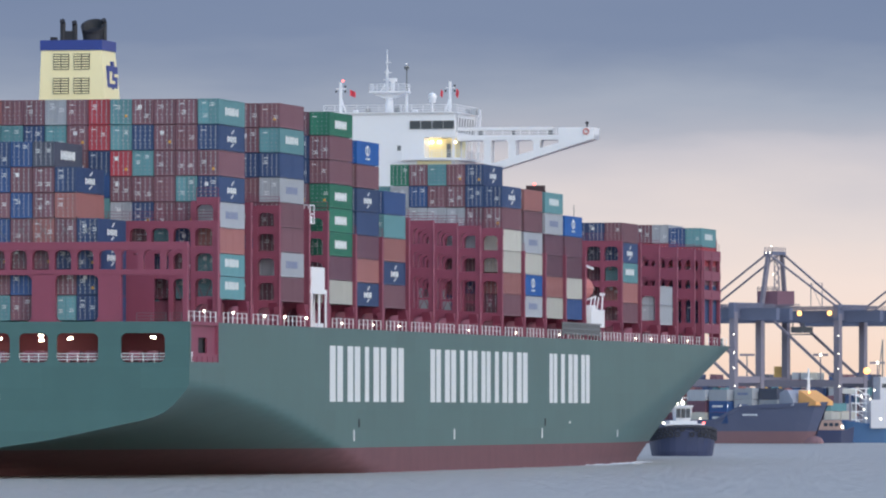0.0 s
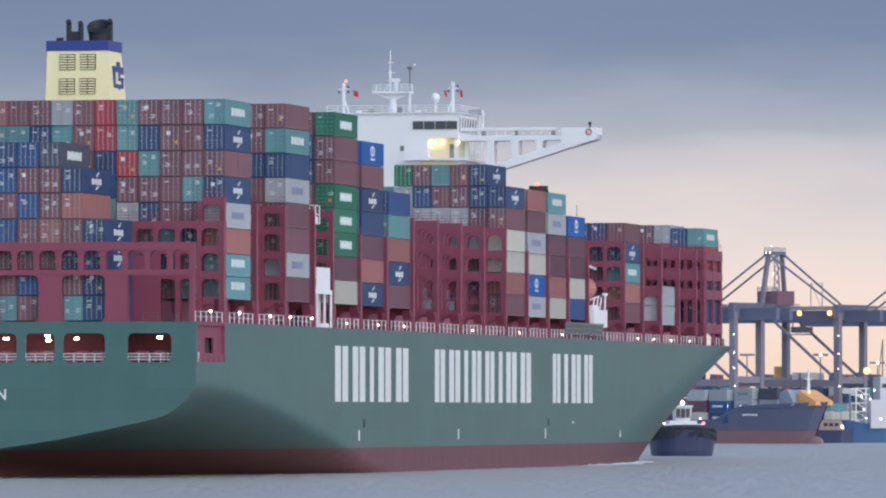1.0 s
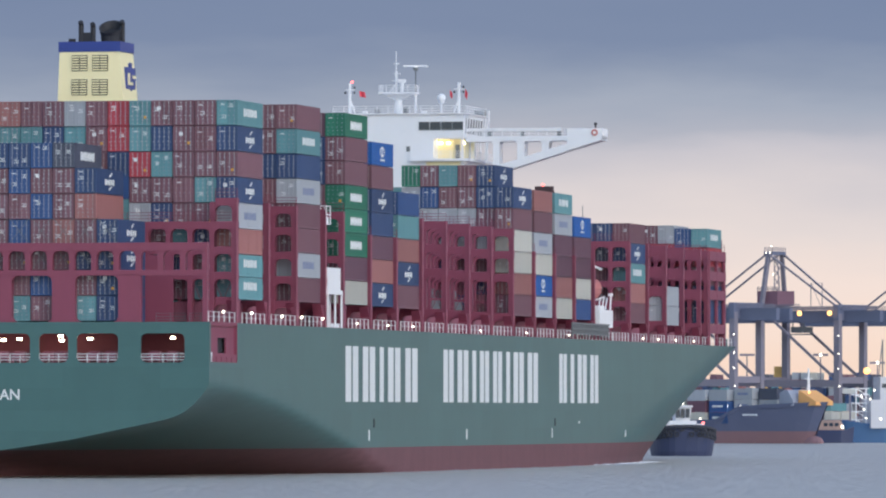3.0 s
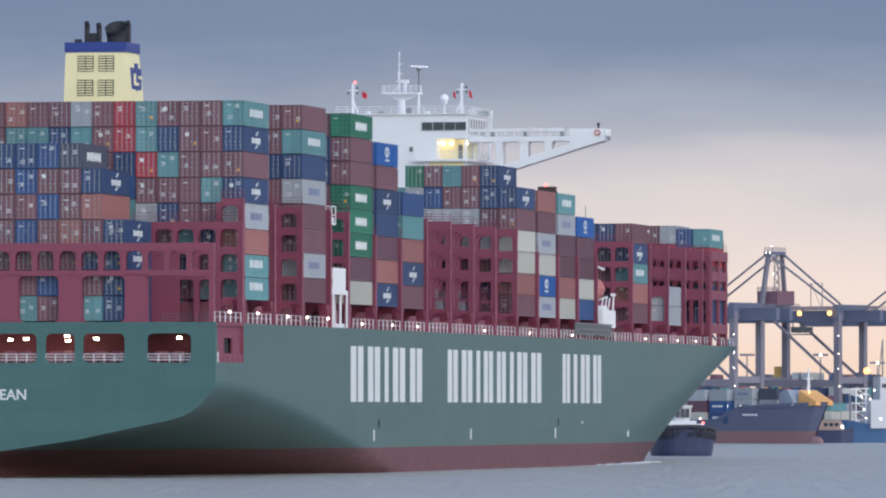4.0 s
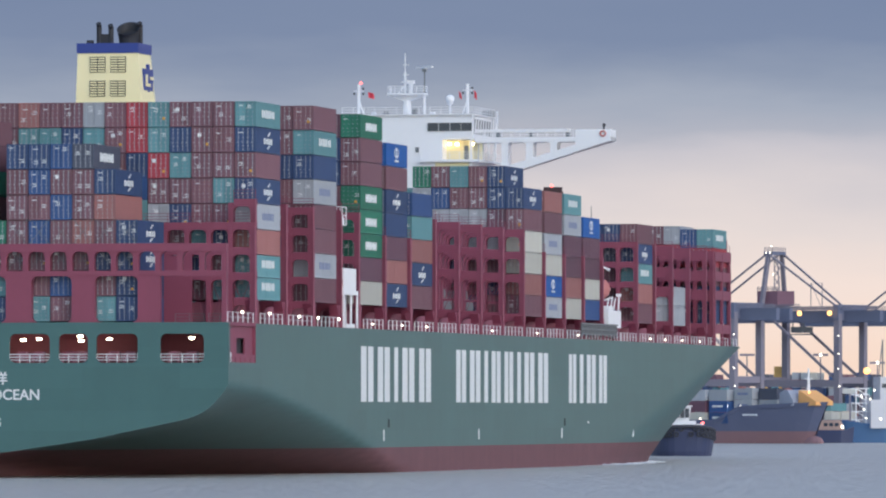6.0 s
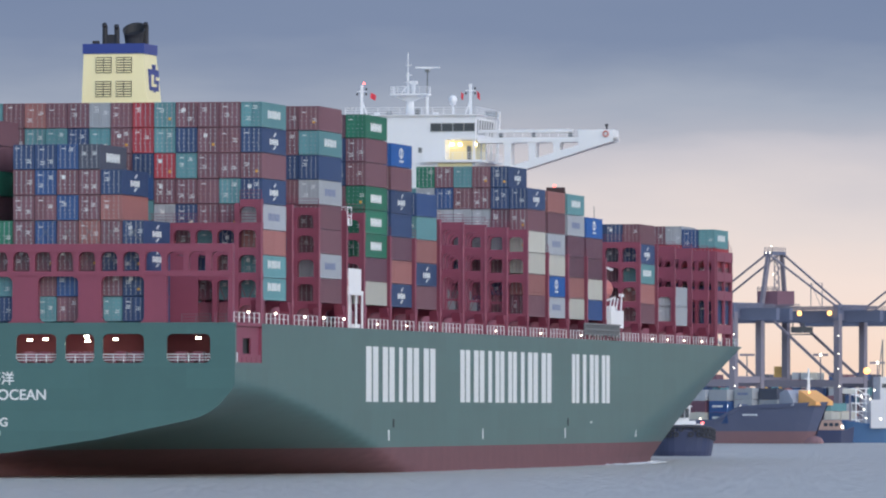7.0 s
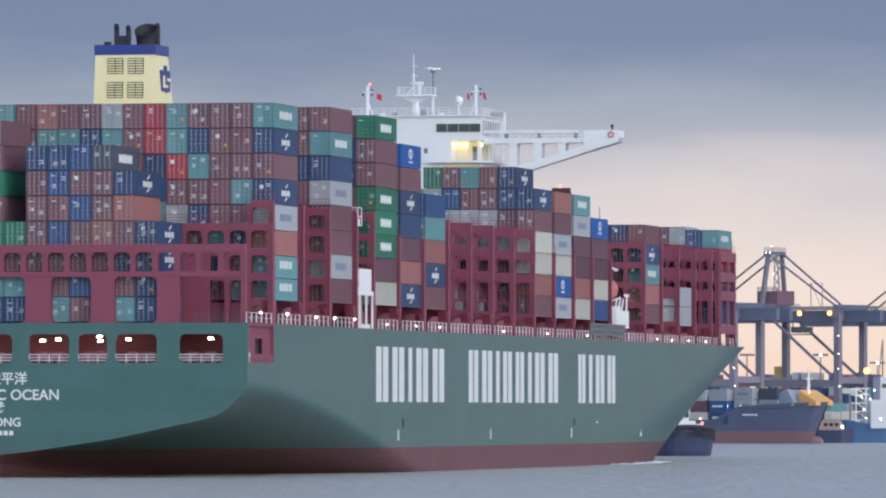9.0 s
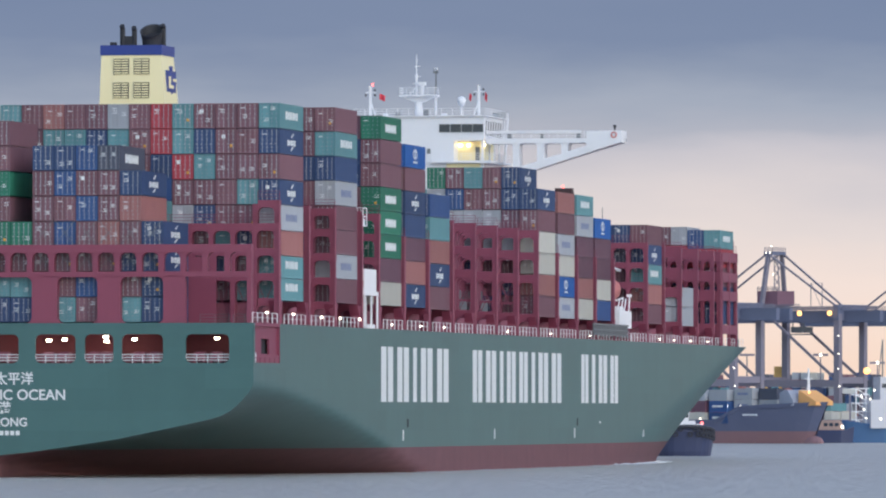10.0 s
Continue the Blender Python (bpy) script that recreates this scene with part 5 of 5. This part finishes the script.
def coaster():
    c = tagged(new("coaster"), "blue coaster with white superstructure, moored by the quay", "ship")
    m = pose(95.6, 1895, 0, 0, 0, 180 + 8)
    bm = bmesh.new()
    hull_form(bm, 60, 12, -1.0, 3.4, 4.8, None, 0.3, 1.0)
    part("hull", mesh("hull", bm, FARBLUE), None, c)
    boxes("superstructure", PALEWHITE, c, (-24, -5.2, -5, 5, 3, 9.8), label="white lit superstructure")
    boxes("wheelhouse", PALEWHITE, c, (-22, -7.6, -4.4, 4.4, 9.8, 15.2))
    bm = bmesh.new()
    for x in (-2.2, -4.6):
        bar(bm, (x, 2, 3.2), (x, 2, 12.5), 0.25)
    for z in (5, 7, 9, 11, 12.4):
        bar(bm, (-2.2, 2, z), (-4.6, 2, z - 1.4), 0.2)
        bar(bm, (-1.0, 2, z), (-5.4, 2, z), 0.22)
    part("lattice_mast", bm, WHITE, c)
    for x, z in ((-5.0, 9.9), (-4.0, 5.4), (-6, 12), (-7.5, 5.2), (-3.5, 7.4)):
        glow("deck_light", c, (x, 5.2, z), 0.17, LAMP, "small glowing deck light")
    glow("floodlight", c, (-4.2, 5.0, 16.6), 0.8, SODIUM, "glowing orange floodlight")
    for k in range(3):
        boxes("window", GLASS, c, (-9.2 - 2.2 * k, -8.0 - 2.2 * k, 4.4, 4.5, 12.6, 13.6))
    bm = bmesh.new()
    bar(bm, (-9, 0, 15), (-9, 0, 24), 0.3)
    bar(bm, (-8, 0, 15), (-9, 0, 24), 0.2)
    part("mast", bm, GREYMETAL, c)
    c.matrix_basis = m
    # pilot boat ahead of it
    p = tagged(new("pilot_boat"), "dark workboat with a buff cabin, moored", "boat")
    bm = bmesh.new()
    hull_form(bm, 10, 4, -1.0, 2.6, 3.4, None, 0.3, 0.5)
    part("hull", mesh("hull", bm, TUGBLUE), None, p)
    bm = bmesh.new()
    prism(bm, [(-8.0, 2.3), (-2.0, 2.3), (-2.8, 4.9), (-7.2, 4.9)], -1.5, 1.5)
    part("cabin", bm, mat("beige_cabin_paint", rgb(176, 150, 142), 0.6, var=0.1), p, "buff painted cabin")
    for k in range(3):
        boxes("window", GLASS, p, (-4.0 - 1.3 * k, -3.1 - 1.3 * k, -1.56, -1.48, 3.5, 4.3))
    glow("cabin_light", p, (-2.2, -1.7, 3.4), 0.3, LAMP, "small cabin light")
    p.matrix_basis = pose(96.5, 1880, 0, 0, 0, -10)


coaster()


def yard():
    r = random.Random(11)
    names = ("grey", "cream", "navy", "teal", "rust", "blue", "brown", "green", "red")
    # containers on the quay, behind the moored ships
    dull = ("navy", "brown", "charcoal", "teal", "maroon", "grey", "rust", "navy", "charcoal")
    hue = list(dict.fromkeys(names + dull))
    bm = bmesh.new()

    def yard_box(x, y, z, turn, c):
        a = len(bm.faces)
        v = box(bm, 0.06, BOX_L - 0.06, 0.06, BOX_W - 0.06, 0.06, BOX_H - 0.06)
        for y0 in (0, BOX_W - 0.12):
            for x0 in (0, BOX_L - 0.16):
                v += box(bm, x0, x0 + 0.16, y0, y0 + 0.12, 0, BOX_H)
        m = pose(x, y, z, 0, 0, turn)
        for p in v:
            p.co = m @ p.co
        bm.faces.ensure_lookup_table()
        for f in bm.faces[a:]:
            f.material_index = hue.index(c)

    for i in range(26):
        x = 78 + 3.4 * i + r.random()
        for t in range(r.choice((1, 2, 2, 3))):
            yard_box(x, 2660 + 6 * (i % 3), 1.5 + 2.8 * t, 62, names[r.randrange(len(names))])
    for i in range(34):
        for t in range(r.choice((4, 5, 5, 6))):
            yard_box(74 + 3.1 * i, 2775 + 5 * (i % 2), 1.5 + 2.8 * t, 75, dull[r.randrange(len(dull))])
    for i in range(32):
        for t in range(r.choice((5, 6, 6, 7))):
            yard_box(76 + 3.3 * i, 2990, 1.5 + 2.8 * t, 75, dull[r.randrange(len(dull))])
    for i in range(9):
        for t in range(r.choice((6, 7, 7))):
            yard_box(127 + 3.3 * i, 2850, 1.5 + 2.8 * t, 75, r.choice(("navy", "grey", "charcoal", "cream", "blue", "grey")))
    tagged(new("yard_containers", mesh("yard_containers", bm, *[BOXMAT[c] for c in hue])), "mixed-colour containers stacked in the port yard", "containers", kind="stuff")
    for i, (x, z, w) in enumerate(((92, 10, 5), (101, 10, 4), (133, 13.0, 5))):
        ob = tagged(new("sign_board"), "pale board on the quay portal", "sign")
        boxes("panel", GALV, ob, (0, w, 0, 0.4, 0, 1.8))
        boxes("post", CRANE, ob, (w / 2 - 0.3, w / 2 + 0.3, 0.1, 0.35, -(z - 1.5), 0))
        ob.matrix_basis = pose(x, 2655, z)
    # lamp masts
    for x, z, y, lit in ((107.5, 29, 2820, 0), (133.5, 29, 2820, 1), (152, 26, 2790, 1), (121, 16, 2650, 1), (139, 14, 2650, 1), (163, 15, 2650, 1)):
        ob = tagged(new("lamp_mast"), "tall slim lamp mast in the port yard", "lamp mast", group="lamp masts in the port")
        bm = bmesh.new()
        tube(bm, (0, 0, 0), (0, 0, z - 3.6), 0.35, 0.2)
        part("pole", bm, CRANE, ob)
        boxes("head", CRANE, ob, (-2.6, 2.6, -0.6, 0.6, z - 3.8, z - 3.0))
        if lit:
            glow("lamp", ob, (0, -0.9, z - 3.4), 0.42 if z > 20 else 0.26, LAMP, "glowing lamp head")
        ob.matrix_basis = pose(x, y, 1.5)
    # yellow yard machine
    ob = tagged(new("straddle_carrier"), "yellow straddle carrier on the quay", "vehicle")
    for x in (-2.6, 2.6):
        for y in (-3, 3):
            boxes("leg", YELLOW, ob, (x - 0.5, x + 0.5, y - 0.5, y + 0.5, 0, 12.5))
    boxes("top_frame", YELLOW, ob, (-4.4, 3.4, -3.6, 3.6, 12.5, 14.2))
    boxes("cab", YELLOW, ob, (0.2, 3.2, -4.4, -1.8, 14.2, 18.0))
    for x in (-3.4, 0.5, 3.0):
        glow("work_light", ob, (x, -4.6, 11.8), 0.5, LAMP, "glowing work light")
    ob.matrix_basis = pose(112.6, 2720, 4.4)
    boxes("base_frame", YELLOW, ob, (-4, 4, -3.6, 3.6, -2.9, 0.4))


yard()


def radar_angle(t):
    beats = (0.0, 1.15, 2.4, 3.69, 4.98, 6.28, 7.57, 8.78, 9.97, 11.2)
    for i in range(9):
        if t <= beats[i + 1]:
            return 180 * (i + (t - beats[i]) / (beats[i + 1] - beats[i]))


def motions():
    walk(ship, [(t, ship_pose(t)) for t in TIMES])
    for thing, place in RIDERS:
        walk(thing, [(t, ship_pose(t) @ place) for t in TIMES])
    walk(radar_bar, [(0.3 * i if i < 34 else 10.0, pose(*RADAR_AT, 0, 0, 11.7 - radar_angle(min(10.0, 0.3 * i)))) for i in range(35)])
    for k, (f, at) in enumerate(FLAGS):
        walk(f, [(0.5 * i, pose(*at, 14 * math.sin(1.9 * i + k) * 0.6, 0, 16 * math.sin(2.3 * i + 1.3 * k))) for i in range(21)])
    walk(tug, [(0, pose(39.9, 1330, 0, 0, 0, 3)), (10, pose(39.6, 1330, 0, 0, 0, 3))])


motions()
